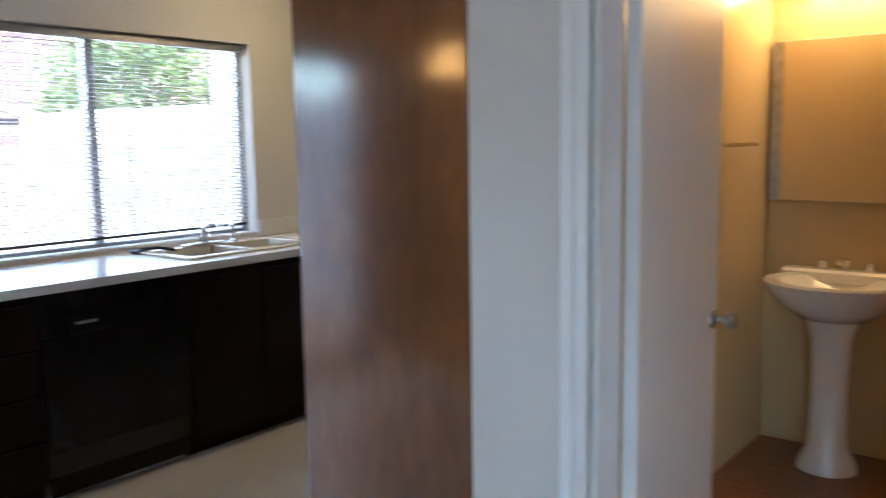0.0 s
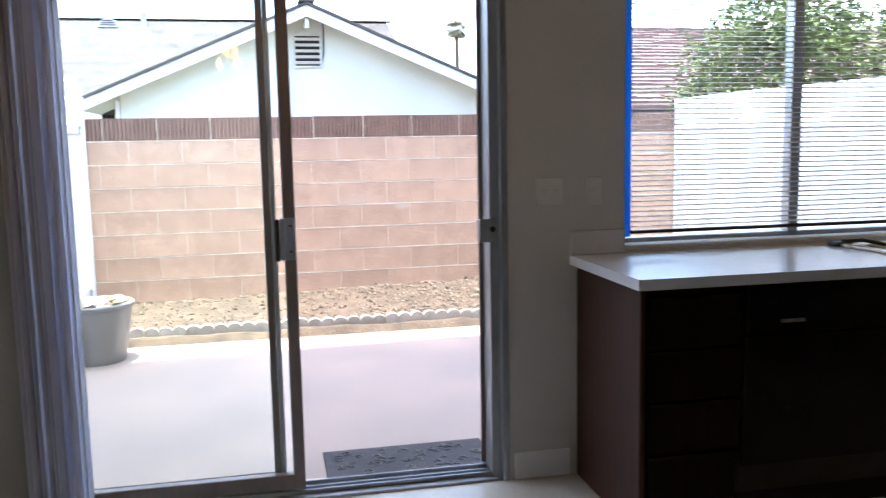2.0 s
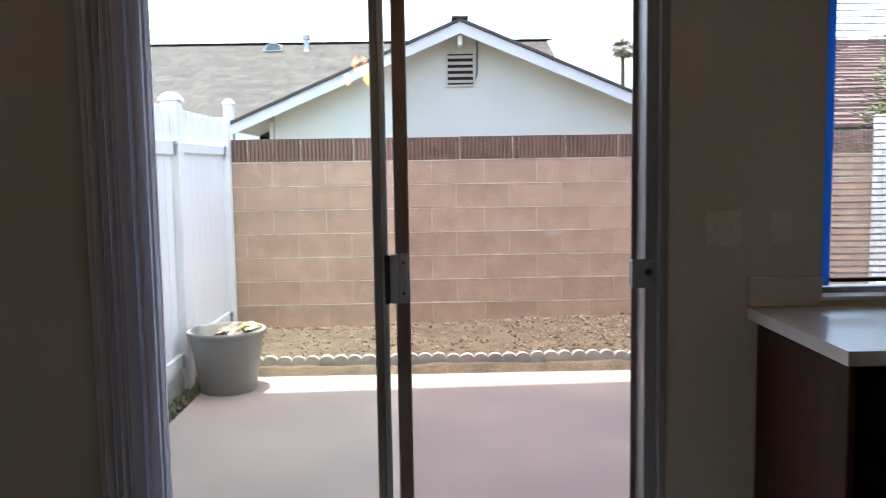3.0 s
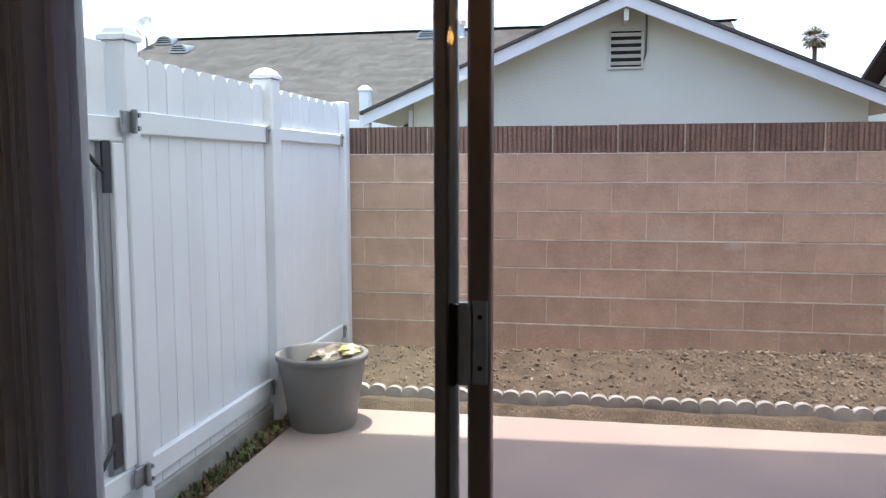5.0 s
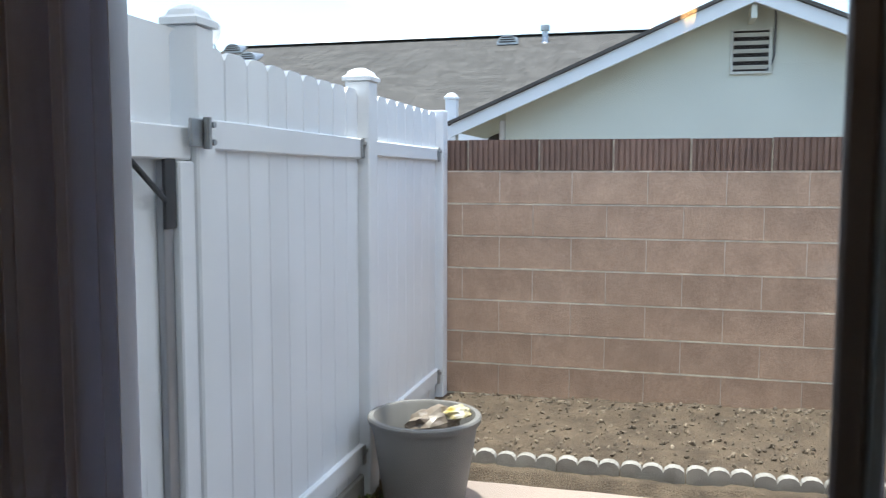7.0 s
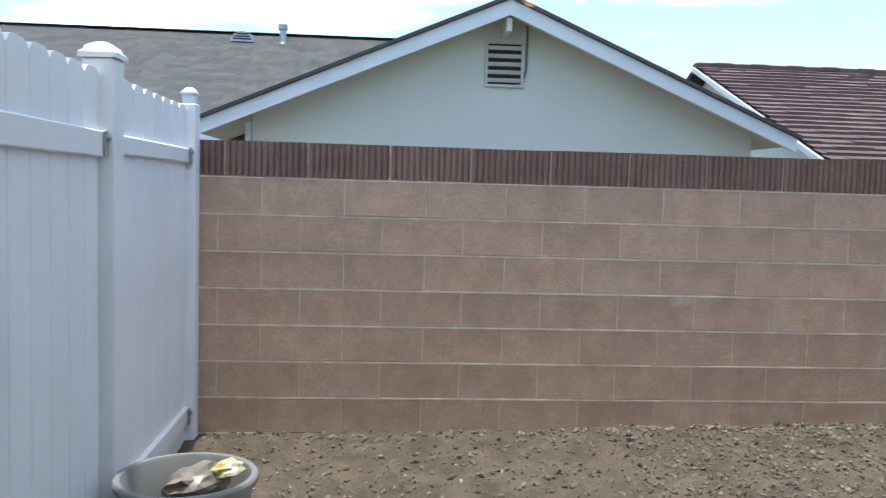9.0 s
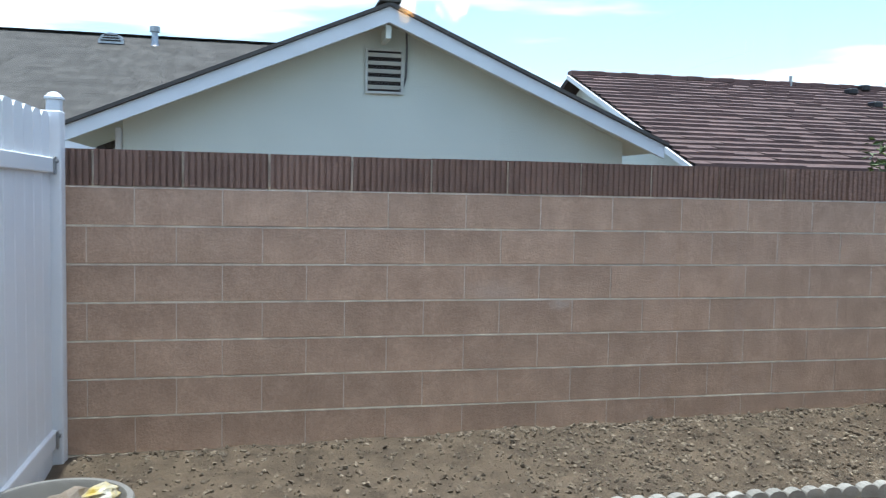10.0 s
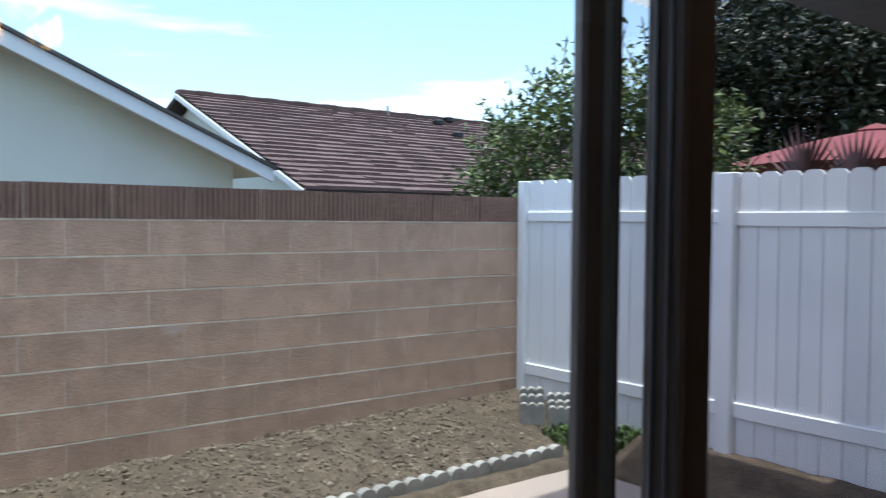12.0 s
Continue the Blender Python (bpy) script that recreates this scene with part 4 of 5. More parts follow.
FL = -1.60
left = thing("fence", "white vinyl privacy fence with capped posts beside the patio", "fence", "white vinyl fences")
fence_post(left, -5.903, FL + 0.012, 1.915, True, w=0.10)
fence_post(left, -7.34, FL + 0.008, 1.915, True, w=0.115)
fence_post(left, -8.668, FL + 0.012, 1.828, False, w=0.098)
fence_panel(left, -7.284, -5.954, FL, 1.815, ((1.507, 1.598), (0.105, 0.195)), 0.05, 9)
fence_panel(left, -8.62, -7.398, FL, 1.815, ((1.525, 1.597), (0.165, 0.25)), 0.05, 8)
for x, z in ((-7.275, 1.555), (-8.60, 1.56), (-8.60, 0.205), (-7.27, 0.15)):
    bk = bmesh.new()
    add_box(bk, x - 0.008, x + 0.022, FL + 0.0345, FL + 0.045, z - 0.045, z + 0.045, 0.003)
    bmesh.ops.create_cone(bk, cap_ends=True, segments=8, radius1=0.01, radius2=0.008, depth=0.012, matrix=pose(x + 0.007, FL + 0.05, z + 0.02, 90))
    part("bracket", bk, "steel", left, "weathered metal rail bracket")
part("mow_strip", box(-8.6, -5.9, FL - 0.03, FL + 0.03, -0.15, 0.05, 0.008), "edging", left, "dirty concrete curb under the fence")

gate = thing("gate", "white vinyl gate with black steel brace and hinges", "gate")
gw = -5.862
fence_panel(gate, -4.72, gw + 0.06, FL - 0.005, 1.84, (), 0.08, 7)
part("rail", box(gw + 0.015, -4.72, FL - 0.02, FL + 0.045, 1.474, 1.568, 0.005), "vinyl", gate)
part("rail", box(gw + 0.015, -4.72, FL - 0.02, FL + 0.045, 0.12, 0.21, 0.005), "vinyl", gate)
part("stile", box(gw + 0.01, gw + 0.088, FL + 0.007, FL + 0.05, 0.215, 1.470, 0.005), "vinyl", gate)
part("inner_stile", box(gw + 0.09, gw + 0.14, FL + 0.007, FL + 0.03, 0.215, 1.470, 0.003), "alu", gate, "grey inner metal stile")
for z0 in (1.284, 0.24):
    part("brace_plate", box(gw + 0.092, gw + 0.145, FL + 0.031, FL + 0.042, z0, z0 + 0.205, 0.002), "black_matt", gate, "black steel corner plate")
for za, zb in ((1.36, 1.472), (0.34, 0.21)):
    br = bmesh.new()
    tube(br, [(gw + 0.14, FL + 0.04, za), (gw + 0.30, FL + 0.04, zb)], 0.008, 8)
    part("brace_rod", br, "black_matt", gate, "thin black brace rod")
for z in (1.55, 0.17):
    hg = bmesh.new()
    add_box(hg, gw - 0.035, gw + 0.06, FL + 0.062, FL + 0.075, z - 0.04, z + 0.04, 0.003)
    tube(hg, [(gw - 0.005, FL + 0.085, z - 0.045), (gw - 0.005, FL + 0.085, z + 0.045)], 0.012, 10)
    for dz in (-0.025, 0.025):
        tube(hg, [(gw - 0.03, FL + 0.07, z + dz), (gw - 0.03, FL + 0.095, z + dz)], 0.009, 8)
    part("hinge", hg, "steel", gate, "galvanised gate hinge")
fp = thing("fence", "white vinyl fence post rising behind the block wall", "fence")
fence_post(fp, -11.4, -2.185, 2.21, True, w=0.105)

FR = 3.806
right = thing("fence", "white vinyl privacy fence at the far end of the yard", "fence", "white vinyl fences")
fence_post(right, -8.672, FR - 0.02, 1.775, False, w=0.075)
fence_post(right, -6.925, FR - 0.015, 1.77, False, w=0.105)
fence_panel(right, -8.634, -6.978, FR, 1.778, ((1.472, 1.544), (0.314, 0.40)), 0.0, 12)
fence_panel(right, -6.872, -5.58, FR, 1.768, ((1.453, 1.537), (0.317, 0.409)), 0.0, 10)

# ---------------------------------------------------------------- planter pot
pot = thing("planter_pot", "large grey plastic planter pot on the patio corner", "pot", "", (-7.275, -1.275, PATIO))
pb = bmesh.new()
lathe(pb, [(0, 0.0), (0.175, 0.0), (0.182, 0.01), (0.240, 0.372), (0.252, 0.376), (0.257, 0.386), (0.258, 0.402), (0.252, 0.410), (0.232, 0.410), (0.226, 0.40), (0.200, 0.24), (0, 0.24)], 48)
part("vessel", pb, "pot", pot, smooth=True)
so = bmesh.new()
lathe(so, [(0, 0.282), (0.12, 0.278), (0.204, 0.272)], 32)
for v in so.verts:
    v.co.z += 0.012 * noise.noise(v.co * 22)
part("soil", so, "potting", pot, "dark potting soil")


def crumple(name, material, label, centre, size, seed):
    b = bmesh.new()
    bmesh.ops.create_icosphere(b, subdivisions=3, radius=1.0)
    for v in b.verts:
        d = 1 + 0.35 * noise.noise(v.co * 2.1 + Vector((seed, 0, 0))) + 0.16 * noise.noise(v.co * 5.5 + Vector((0, seed, 0)))
        v.co = Vector((v.co.x * size[0] * d, v.co.y * size[1] * d, max(-0.6, v.co.z) * size[2] * d))
    b.transform(pose(*centre, 8, -6, 30))
    return solid(name, b, material, label, "bag")


crumple("plastic_bag", "bag", "crumpled translucent plastic bag lying in the pot", (-7.305, -1.24, PATIO + 0.365), (0.075, 0.125, 0.07), 1.0)
crumple("paper_bag", "bag_print", "crumpled yellow and white printed bag in the pot", (-7.335, -1.145, PATIO + 0.405), (0.055, 0.07, 0.035), 5.0)

# ---------------------------------------------------------------- door mat
dm = thing("door_mat", "dark rubber door mat with a scroll relief outside the door", "mat", "", (-4.90, 0.50, PATIO))
part("base", box(-0.20, 0.20, -0.38, 0.38, 0.0005, 0.009, 0.003), "rubber", dm)
rl = bmesh.new()
rng = random.Random(21)
for i in range(46):
    cx, cy, r = rng.uniform(-0.16, 0.16), rng.uniform(-0.34, 0.34), rng.uniform(0.015, 0.032)
    a0 = rng.uniform(0, 6.28)
    tube(rl, [(cx + r * (1 - 0.09 * q) * math.cos(a0 + q * 0.7), cy + r * (1 - 0.09 * q) * math.sin(a0 + q * 0.7), 0.0105) for q in range(8)], 0.004, 5)
part("relief", rl, "rubber_light", dm, "worn lighter scroll relief")

# ---------------------------------------------------------------- neighbour's cream house with gable
gh = thing("house", "cream stucco house with white gable fascia and grey shingle roof", "house", "neighbouring houses")
RY, RZ, SL = 0.435, 2.975, 0.424
XF, XG = -11.09, -11.40
gw_ = bmesh.new()
prof = [(-1.672, -0.3), (2.66, -0.3), (2.66, RZ - 0.06 - SL * (2.66 - RY)), (RY, RZ - 0.06), (-1.672, RZ - 0.06 - SL * (RY + 1.672))]
f = [gw_.verts.new((XG, y, z)) for y, z in prof]
k = [gw_.verts.new((XG - 3.0, y, z)) for y, z in prof]
gw_.faces.new(f)
gw_.faces.new(k[::-1])
for i in range(5):
    q = (i + 1) % 5
    gw_.faces.new((f[i], k[i], k[q], f[q]))
part("gable_wall", gw_, "stucco", gh, "pale green-cream stucco gable wall")
for side, y1 in ((-1, -2.11), (1, 2.90)):
    b = bmesh.new()
    zr = RZ - SL * abs(y1 - RY)
    for x0, x1 in ((XF, XF + 0.04),):
        pr = [(RY, RZ), (y1, zr), (y1, zr - 0.115), (RY, RZ - 0.125)]
        a = [b.verts.new((x1, y, z)) for y, z in pr]
        c = [b.verts.new((x0, y, z)) for y, z in pr]
        b.faces.new(a)
        b.faces.new(c[::-1])
        for i in range(4):
            q = (i + 1) % 4
            b.faces.new((a[i], c[i], c[q], a[q]))
    part("fascia", b, "fascia", gh, "white painted rake fascia")
    s = bmesh.new()
    pr = [(RY, RZ + 0.004), (y1 + side * 0.03, zr + 0.004 - SL * 0.03), (y1 + side * 0.03, zr + 0.034 - SL * 0.03), (RY, RZ + 0.036)]
    a = [s.verts.new((XF + 0.07, y, z)) for y, z in pr]
    c = [s.verts.new((-17.0, y, z)) for y, z in pr]
    s.faces.new(a)
    s.faces.new(c[::-1])
    for i in range(4):
        q = (i + 1) % 4
        s.faces.new((a[i], c[i], c[q], a[q]))
    part("gable_roof", s, "shingle", gh, "grey shingle roof slope")
    u = bmesh.new()
    pr = [(RY, RZ - 0.03), (y1, zr - 0.03), (y1, zr - 0.06), (RY, RZ - 0.06)]
    a = [u.verts.new((XF - 0.002, y, z)) for y, z in pr]
    c = [u.verts.new((-12.6, y, z)) for y, z in pr]
    u.faces.new(a)
    u.faces.new(c[::-1])
    for i in range(4):
        q = (i + 1) % 4
        u.faces.new((a[i], c[i], c[q], a[q]))
    part("soffit", u, "soffit", gh)
rc = bmesh.new()
for i in range(24):
    add_box(rc, XF + 0.08 - i * 0.2 - 0.21, XF + 0.08 - i * 0.2, RY - 0.09, RY + 0.09, RZ + 0.03 + 0.002 * (i % 2), RZ + 0.052 + 0.002 * (i % 2), 0.004)
part("ridge_cap", rc, "shingle", gh)
part("ridge_beam", box(XG, XF - 0.003, RY - 0.024, RY + 0.024, RZ - 0.25, RZ - 0.14, 0.004), "stucco", gh, "painted ridge beam end")
# gable vent
vt = part("vent", box(XG + 0.001, XG + 0.012, 0.301, 0.589, 2.328, 2.673, 0.002), "dark_gap", gh, "louvred gable vent")
for z0, z1 in ((2.308, 2.330), (2.671, 2.690)):
    part("vent_frame", box(XG + 0.002, XG + 0.03, 0.278, 0.612, z0, z1, 0.002), "louvre", vt)
for y0, y1 in ((0.278, 0.302), (0.588, 0.612)):
    part("vent_frame", box(XG + 0.002, XG + 0.03, y0, y1, 2.3305, 2.6705, 0.002), "louvre", vt)
for i in range(5):
    lb = bmesh.new()
    add_box(lb, -0.004, 0.004, 0.303, 0.587, -0.018, 0.018, 0.001, pose(XG + 0.024, 0, 2.365 + i * 0.068, 0, 38, 0))
    part("louvre", lb, "louvre", vt)
cdt = bmesh.new()
tube(cdt, [(XG + 0.02, 0.632, 2.84), (XG + 0.02, 0.637, 2.70), (XG + 0.02, 0.632, 2.46), (XG + 0.02, 0.61, 2.38), (XG + 0.02, 0.57, 2.335)], 0.009, 6)
part("conduit", cdt, "eave", gh, "thin painted conduit")

# main grey roof behind the gable: rows of shingles
RX, RZM, EX, EZ = -17.0, 3.635, -12.95, 1.95
slope = (RZM - EZ) / (EX - RX)
mw = bmesh.new()
add_box(mw, -21.0, -13.6, -7.4, 2.0, -0.3, 1.97)
part("main_wall", mw, "stucco", gh, "cream stucco side wall")
# one dark sheet stands for the window and the eave's shade beside it
part("eave_window", box(-13.598, -13.58, -3.0, -2.10, 1.1, 1.93, 0.005), "window_dark", gh, "dark window and painted wall shade under the eave")
part("eave_fascia", box(EX, EX + 0.04, -7.9, -2.15, EZ - 0.17, EZ - 0.005, 0.005), "fascia", gh, "white eave fascia")
part("downpipe", box(-11.46, -11.41, -1.735, -1.68, -0.2, 1.95, 0.01), "fascia", gh)


def shingle_rows(name, parent, rx, rz, ex, ez, y0, y1, rows, width, thick, material, seed, wave=0.0, label=""):
    """Overlapping courses from eave to ridge, joined."""
    r = random.Random(seed)
    verts, faces = [], []
    for i in range(rows):
        a, b = i / rows, (i + 1.12) / rows
        xa, za = ex + (rx - ex) * a, ez + (rz - ez) * a
        xb, zb = ex + (rx - ex) * min(b, 1.0), ez + (rz - ez) * min(b, 1.0)
        y = y0 - r.uniform(0, width)
        while y < y1:
            w_ = width * r.uniform(0.85, 1.15)
            ya, yb = max(y, y0), min(y + w_ - 0.004, y1)
            if yb > ya + 0.01:
                t = thick * r.uniform(0.75, 1.25)
                dz = r.uniform(-wave, wave)
                n = len(verts)
                verts += [(xa, ya, za + t + dz), (xa, yb, za + t + dz), (xb, yb, zb + 0.004), (xb, ya, zb + 0.004), (xa, ya, za - 0.004), (xa, yb, za - 0.004)]
                faces += [(n, n + 1, n + 2, n + 3), (n + 4, n + 5, n + 1, n)]
            y += w_
    me = bpy.data.meshes.new(name)
    me.from_pydata(verts, [], faces)
    me.materials.append(M[material])
    ob = new(name, me)
    ob.parent = parent
    return tagged(ob, label, kind="stuff")


def roof_slab(parent, rx, rz, ex, ez, y0, y1, back, material):
    b = bmesh.new()
    prof = [(ex, ez - 0.012), (rx, rz - 0.012), (back, ez - 0.012), (back, ez - 0.1), (rx, rz - 0.13), (ex, ez - 0.1)]
    f = [b.verts.new((x, y0, z)) for x, z in prof]
    k = [b.verts.new((x, y1, z)) for x, z in prof]
    for i in range(6):
        q = (i + 1) % 6
        b.faces.new((f[i], k[i], k[q], f[q]))
    b.faces.new((f[0], f[1], f[4], f[5]))
    b.faces.new((f[1], f[2], f[3], f[4]))
    b.faces.new((k[5], k[4], k[1], k[0]))
    b.faces.new((k[4], k[3], k[2], k[1]))
    return part("roof", b, material, parent)


gr = roof_slab(gh, RX, RZM, EX, EZ, -7.6, 2.2, -21.0, "shingle")
shingle_rows("shingles", gr, RX, RZM, EX, EZ, -7.6, 2.2, 30, 0.3, 0.004, "shingle", 31, 0.0008, "grey asphalt shingle courses")
hip = bmesh.new()
for i in range(52):
    add_box(hip, RX - 0.09, RX + 0.09, -7.6 + i * 0.19, -7.6 + i * 0.19 + 0.198, RZM + 0.006 + 0.002 * (i % 2), RZM + 0.016 + 0.002 * (i % 2), 0.003)
part("ridge_cap", hip, "shingle", gh)


def roof_z(x):
    return EZ + slope * (EX - x)


for y, x in ((-2.59, -16.6), (-7.3, -16.75), (-6.75, -16.2)):
    z = roof_z(x)
    v = bmesh.new()
    prof = [(0.17 * math.cos(a), 0.15 * math.sin(a)) for a in (math.pi * i / 8 for i in range(9))]
    f = [v.verts.new((x + 0.12, y + p, z - 0.03 + q)) for p, q in prof]
    k = [v.verts.new((x - 0.28, y + p * 0.7, z + 0.11 + q * 0.25)) for p, q in prof]
    v.faces.new(f)
    for i in range(8):
        v.faces.new((f[i], f[i + 1], k[i + 1], k[i]))
    v.faces.new((f[0], k[0], k[8], f[8]))
    hv = part("roof_vent", v, "steel", gh, "half-round metal roof vent", smooth=True)
    for q in range(3):
        part("vent_slot", box(x + 0.121, x + 0.126, y - 0.13 + q * 0.02, y + 0.13 - q * 0.02, z + 0.0 + q * 0.035, z + 0.018 + q * 0.035), "dark_gap", hv)
pp = bmesh.new()
lathe(pp, [(0.12, -0.05), (0.06, 0.05), (0.045, 0.08), (0.045, 0.22), (0.07, 0.225), (0.07, 0.30), (0.04, 0.31), (0, 0.31)], 16, (-16.6, -2.03, roof_z(-16.6) - 0.05))
part("vent_pipe", pp, "steel", gh, "metal roof vent pipe", smooth=True)
sd = thing("satellite_dish", "pale satellite dish on the neighbour's grey roof", "satellite dish", "", (-16.7, -7.66, 3.42))
ds = bmesh.new()
lathe(ds, [(0, 0), (0.12, 0.012), (0.22, 0.045), (0.28, 0.075), (0.275, 0.085), (0.2, 0.055), (0, 0.012)], 28)
ds.transform(pose(0.1, 0, 0.30, 0, 62, -20))
part("dish", ds, "vinyl_dirty", sd, smooth=True)
dm_ = bmesh.new()
tube(dm_, [(0, 0, -0.05), (0, 0, 0.2), (0.1, 0, 0.30)], 0.02, 8)
tube(dm_, [(0.1, 0, 0.2), (0.32, 0.0, 0.30)], 0.012, 6)
part("mast", dm_, "steel", sd, "metal dish mast and arm")

# ---------------------------------------------------------------- house with the brown tile roof
bh = thing("house", "house with a red-brown tiled roof behind the yard", "house", "neighbouring houses")
BRX, BRZ, BEX, BEZ, BY0, BY1 = -22.0, 4.206, -16.3, 1.99, 6.12, 22.0
part("wall", box(-27.0, -16.9, 6.5, 21.5, -0.3, 2.0), "stucco", bh, "pale stucco wall")
gbl = bmesh.new()
f = [gbl.verts.new((x, 6.51, z)) for x, z in ((-16.9, 2.0), (-22.0, BRZ - 0.15), (-27.0, 2.0))]
k = [gbl.verts.new((x, 6.75, z)) for x, z in ((-16.9, 2.0), (-22.0, BRZ - 0.15), (-27.0, 2.0))]
gbl.faces.new(f)
gbl.faces.new(k[::-1])
for i in range(3):
    q = (i + 1) % 3
    gbl.faces.new((f[i], k[i], k[q], f[q]))
part("gable", gbl, "stucco", bh)
tr_ = roof_slab(bh, BRX, BRZ, BEX, BEZ, BY0, BY1, -27.7, "underlay")
shingle_rows("roof_tiles", tr_, BRX, BRZ, BEX, BEZ, BY0, BY1, 22, 0.55, 0.055, "roof_tile", 41, 0.002, "courses of red-brown roof tiles")
rk = bmesh.new()
pr = [(BEX, BEZ - 0.02), (BRX, BRZ - 0.02), (BRX, BRZ - 0.12), (BEX, BEZ - 0.12)]
f = [rk.verts.new((x, BY0 - 0.05, z)) for x, z in pr]
k = [rk.verts.new((x, BY0 - 0.005, z)) for x, z in pr]
rk.faces.new(f)
rk.faces.new(k[::-1])
for i in range(4):
    q = (i + 1) % 4
    rk.faces.new((f[i], k[i], k[q], f[q]))
part("rake_board", rk, "fascia", bh, "white rake board")
rd = bmesh.new()
for i in range(40):
    add_box(rd, BRX - 0.13, BRX + 0.13, BY0 + i * 0.4, BY0 + i * 0.4 + 0.41, BRZ - 0.04 + 0.012 * (i % 2), BRZ + 0.075 + 0.012 * (i % 2), 0.02)
part("ridge_tiles", rd, "roof_tile", bh)
for y, x, hgt in ((11.6, -21.9, 0.25), (12.85, -21.4, 0.2), (12.62, -20.3, 0.2), (13.5, -21.8, 0.2)):
    z = BEZ + (BRZ - BEZ) * (x - BEX) / (BRX - BEX)
    b = bmesh.new()
    if hgt == 0.2:
        add_box(b, x - 0.13, x + 0.13, y - 0.11, y + 0.11, z + 0.0, z + 0.15, 0.03)
    else:
        tube(b, [(x, y, z - 0.05), (x, y, z + hgt)], 0.04, 8)
    part("roof_vent", b, "black_matt" if hgt == 0.2 else "steel", bh, "small roof vent")


# ---------------------------------------------------------------- plants
def foliage(name, parent, clumps, per, size, material, seed, label=""):
    """Many small leaves scattered in uneven clumps, joined into one crown."""
    r = random.Random(seed)
    verts, faces = [], []
    for c, rad in clumps:
        for i in range(int(per * rad ** 1.6)):
            u = Vector((r.gauss(0, 1), r.gauss(0, 1), r.gauss(0, 1))).normalized()
            d = rad * (r.random() ** 0.4) * (1 + 0.35 * noise.noise(u * 2.3 + Vector(c)))
            p = Vector(c) + Vector((u.x * d, u.y * d, u.z * d * 0.85))
            a = Vector((r.gauss(0, 1), r.gauss(0, 1), r.gauss(0, 0.6))).normalized()
            b = a.cross(Vector((r.gauss(0, 1), r.gauss(0, 1), r.gauss(0, 1))).normalized()).normalized()
            L = size * r.uniform(0.6, 1.3)
            n = len(verts)
            fold = a.cross(b) * L * 0.12
            verts += [p - a * L * 0.5, p + b * L * 0.22 + fold, p + a * L * 0.5, p - b * L * 0.22 + fold]
            faces += [(n, n + 1, n + 2), (n, n + 2, n + 3)]
    me = bpy.data.meshes.new(name)
    me.from_pydata(verts, [], faces)
    me.materials.append(M[material])
    ob = new(name, me)
    ob.parent = parent
    return tagged(ob, label)


def sprays(verts_faces, base, length, seed, count, size):
    r = random.Random(seed)
    verts, faces = verts_faces
    for i in range(count):
        t = i / count
        p = base + length * t + Vector((r.uniform(-1, 1), r.uniform(-1, 1), r.uniform(-1, 1))) * 0.04
        a = Vector((r.gauss(0, 1), r.gauss(0, 1), r.gauss(0, 0.6))).normalized()
        b = a.cross(Vector((r.gauss(0, 1), r.gauss(0, 1), r.gauss(0, 1))).normalized()).normalized()
        n = len(verts)
        L = size * r.uniform(0.6, 1.2)
        verts += [p, p + a * L * 0.5 + b * L * 0.22, p + a * L, p + a * L * 0.5 - b * L * 0.22]
        faces += [(n, n + 1, n + 2, n + 3)]


def shrub(name, label, place, height, clumps, per, size, material, seed, shoots=0):
    t = thing(name, label, "tree" if "tree" in name else "shrub", "", (0, 0, 0))
    x, y = place
    tk = bmesh.new()
    tube(tk, [(x, y, -0.25), (x + 0.03, y, height * 0.3), (x - 0.04, y + 0.05, height * 0.55)], 0.05 * height / 2.5, 8, taper=0.03 * height / 2.5)
    part("trunk", tk, "bark", t)
    r = random.Random(seed)
    for c, rad in clumps:
        lb = bmesh.new()
        mid = (Vector((x, y, height * 0.35)) + Vector(c)) / 2 + Vector((r.uniform(-0.1, 0.1), r.uniform(-0.1, 0.1), 0.1))
        tube(lb, [(x, y, height * 0.35), mid, c], 0.022 * height / 2.5, 6, taper=0.008)
        part("limb", lb, "bark", t)
    foliage("crown", t, clumps, per, size, material, seed)
    if shoots:
        vf = ([], [])
        st = bmesh.new()
        for i in range(shoots):
            c, rad = r.choice(clumps)
            d = Vector((r.uniform(-0.9, 0.5), r.uniform(-0.6, 0.3), r.uniform(0.5, 1.0))).normalized()
            b0 = Vector(c) + d * rad * 0.75
            ln = d * r.uniform(0.25, 0.5)
            tube(st, [b0, b0 + ln], 0.005, 4)
            sprays(vf, b0, ln, seed + i, 12, size * 0.9)
        part("shoots", st, "bark", t)
        me = bpy.data.meshes.new("shoot_leaves")
        me.from_pydata(vf[0], [], vf[1])
        me.materials.append(M[material])
        ob = new("shoot_leaves", me)
        ob.parent = t
    return t


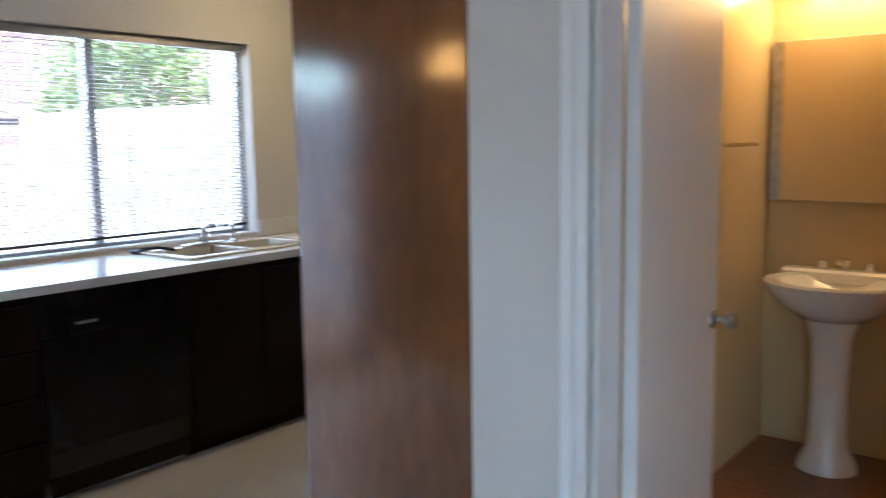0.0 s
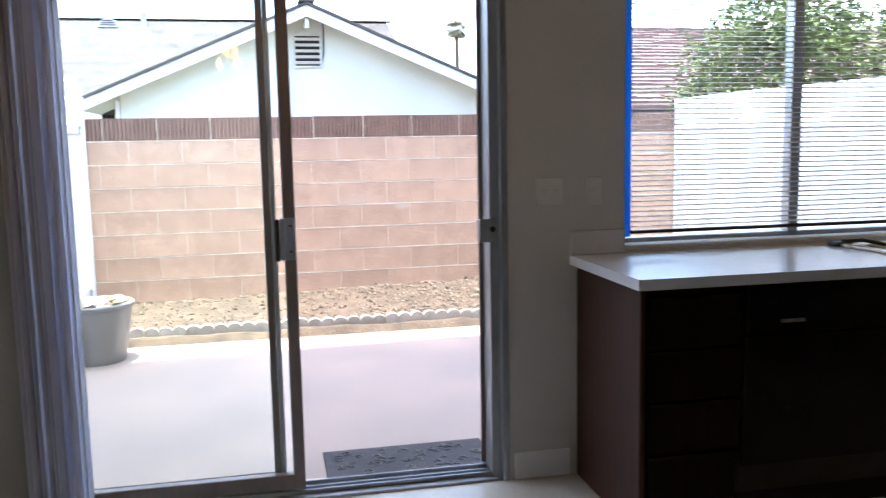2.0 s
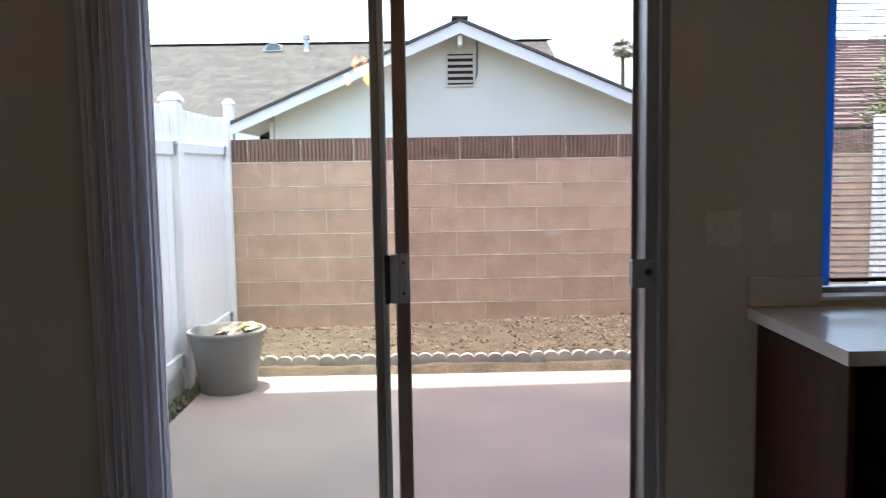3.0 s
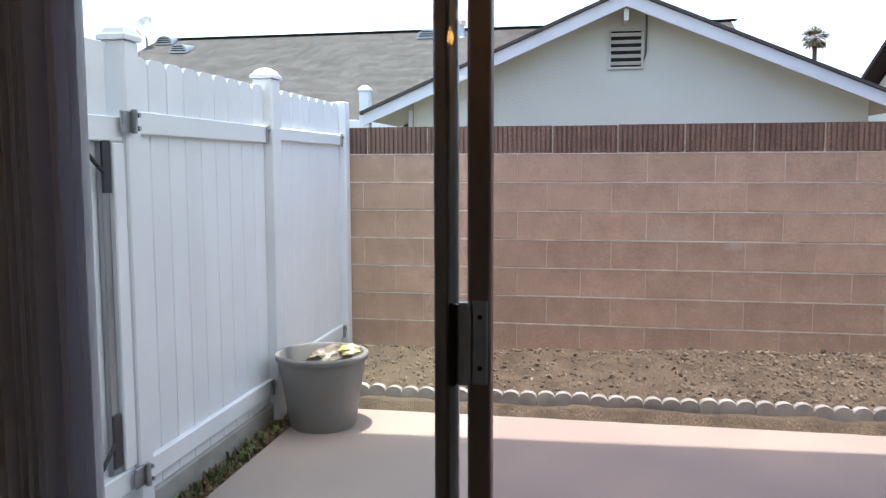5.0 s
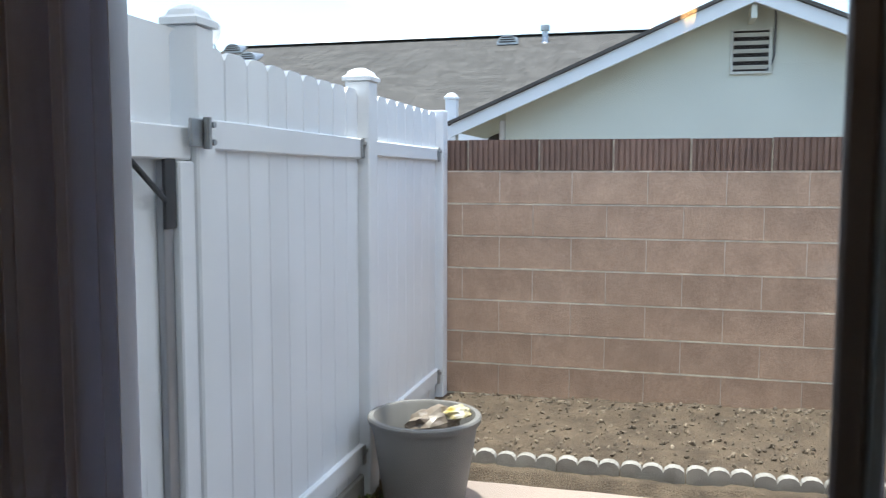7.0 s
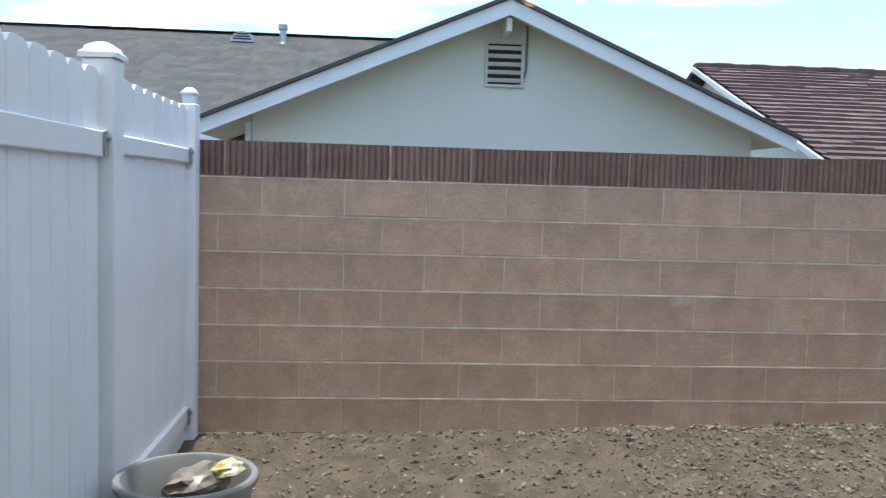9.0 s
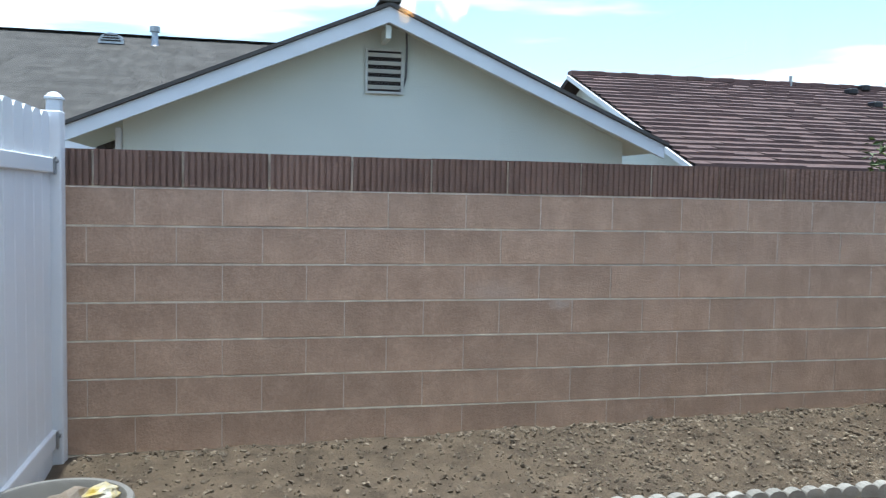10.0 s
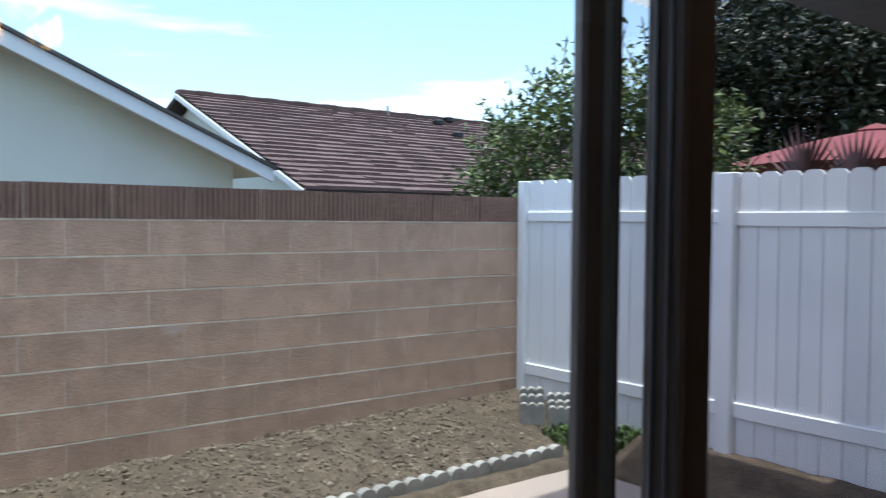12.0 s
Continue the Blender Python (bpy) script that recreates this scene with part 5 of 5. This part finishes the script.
shrub("shrub", "leafy mid-green shrub behind the block wall corner", (-9.4, 5.1), 2.4,
      [((-10.35, 4.90, 1.83), 0.40), ((-9.95, 4.90, 2.18), 0.46), ((-9.45, 4.95, 2.46), 0.45), ((-8.95, 5.00, 2.50), 0.45), ((-8.50, 5.10, 2.48), 0.45), ((-8.10, 5.20, 2.23), 0.42), ((-9.90, 5.20, 1.48), 0.5), ((-9.30, 5.10, 1.78), 0.6), ((-8.60, 5.10, 1.78), 0.6), ((-8.10, 5.20, 1.48), 0.45)], 3000, 0.085, "bush", 51, 40)
shrub("shrub", "olive-green shrub behind the white fence", (-8.3, 5.9), 1.8,
      [((-8.65, 5.90, 1.83), 0.40), ((-8.25, 5.80, 1.80), 0.36), ((-7.85, 5.80, 1.63), 0.32), ((-8.30, 5.90, 1.28), 0.45)], 3200, 0.06, "olive", 53, 14)
big = []
r0 = random.Random(9)
for i in range(80):
    big.append(((-9.4 + r0.uniform(-2.9, 4.2), 12.8 + r0.uniform(-1.3, 1.6), r0.uniform(1.2, 6.8)), r0.uniform(0.8, 1.2)))
shrub("tree", "large dark green leafy tree beyond the fence", (-9.2, 12.6), 6.0, big, 2800, 0.13, "tree_dark", 57)
# far fan palm
pm = thing("palm_tree", "tall thin fan palm far off against the sky", "palm tree", "", (0, 0, 0))
tk = bmesh.new()
tube(tk, [(-80, 17.95, -0.3), (-80, 18.0, 6), (-80, 17.95, 12.0)], 0.28, 8, taper=0.18)
part("trunk", tk, "bark", pm)
verts, faces = [], []
r = random.Random(61)
for i in range(120):
    a, e = r.uniform(0, 6.28), math.asin(r.uniform(-0.75, 0.98))
    d = Vector((math.cos(a) * math.cos(e), math.sin(a) * math.cos(e), math.sin(e)))
    s = d.cross(Vector((0, 0, 1))).normalized()
    o = Vector((-80, 17.95, 12.1))
    reach = r.uniform(0.75, 1.35)
    for kf in range(7):
        dd = (d + s * (kf - 3) * 0.2 + Vector((0, 0, r.uniform(-0.25, 0.1)))).normalized()
        n = len(verts)
        verts += [o + d * reach * 0.45, o + dd * reach * 0.85 + s * 0.05, o + dd * reach * 1.1 - Vector((0, 0, 0.12)), o + dd * reach * 0.85 - s * 0.05]
        faces += [(n, n + 1, n + 2, n + 3)]
me = bpy.data.meshes.new("crown")
me.from_pydata(verts, [], faces)
me.materials.append(M["palm"])
ob = new("crown", me)
ob.parent = pm
# fan palm fronds behind the fence
fpm = thing("fan_palm", "low fan palm with spiky fronds behind the fence", "palm tree", "", (0, 0, 0))
fk = bmesh.new()
tube(fk, [(-8.0, 6.6, -0.25), (-8.0, 6.6, 1.2)], 0.09, 8)
part("trunk", fk, "bark", fpm)
for o, seed in (((-8.0, 6.6, 1.80), 1), ((-7.6, 6.75, 1.74), 2)):
    r = random.Random(seed)
    b = bmesh.new()
    for i in range(17):
        a = math.pi * (0.06 + 0.88 * i / 16)
        d = Vector((-math.cos(a) * 0.9, math.cos(a) * 0.35, math.sin(a)))
        e = d * r.uniform(0.52, 0.64)
        s = Vector((0.02, 0.004, 0)) if abs(d.z) > 0.5 else Vector((0, 0, 0.02))
        p = Vector(o)
        n0 = [b.verts.new(q) for q in (p, p + e * 0.6 + s, p + e, p + e * 0.6 - s)]
        b.faces.new(n0)
    st = [(-8.0, 6.6, 1.15), o]
    tube(b, st, 0.012, 5)
    part("frond", b, "dry_frond", fpm)
# red umbrella
um = thing("patio_umbrella", "faded red patio umbrella in the next garden", "umbrella", "", (-8.45, 9.0, 0.05))
uc_ = bmesh.new()
lathe(uc_, [(1.75, 2.05), (1.2, 2.22), (0.6, 2.38), (0.2, 2.46), (0.21, 2.48), (0.1, 2.53), (0, 2.56)], 8)
part("canopy", uc_, "umbrella", um)
up = bmesh.new()
tube(up, [(0, 0, -0.22), (0, 0, 2.5)], 0.022, 8)
part("pole", up, "steel", um)
lathe_b = bmesh.new()
lathe(lathe_b, [(0, -0.215), (0.25, -0.215), (0.24, -0.15), (0.05, -0.12), (0, -0.12)], 20)
part("base", lathe_b, "edging", um)
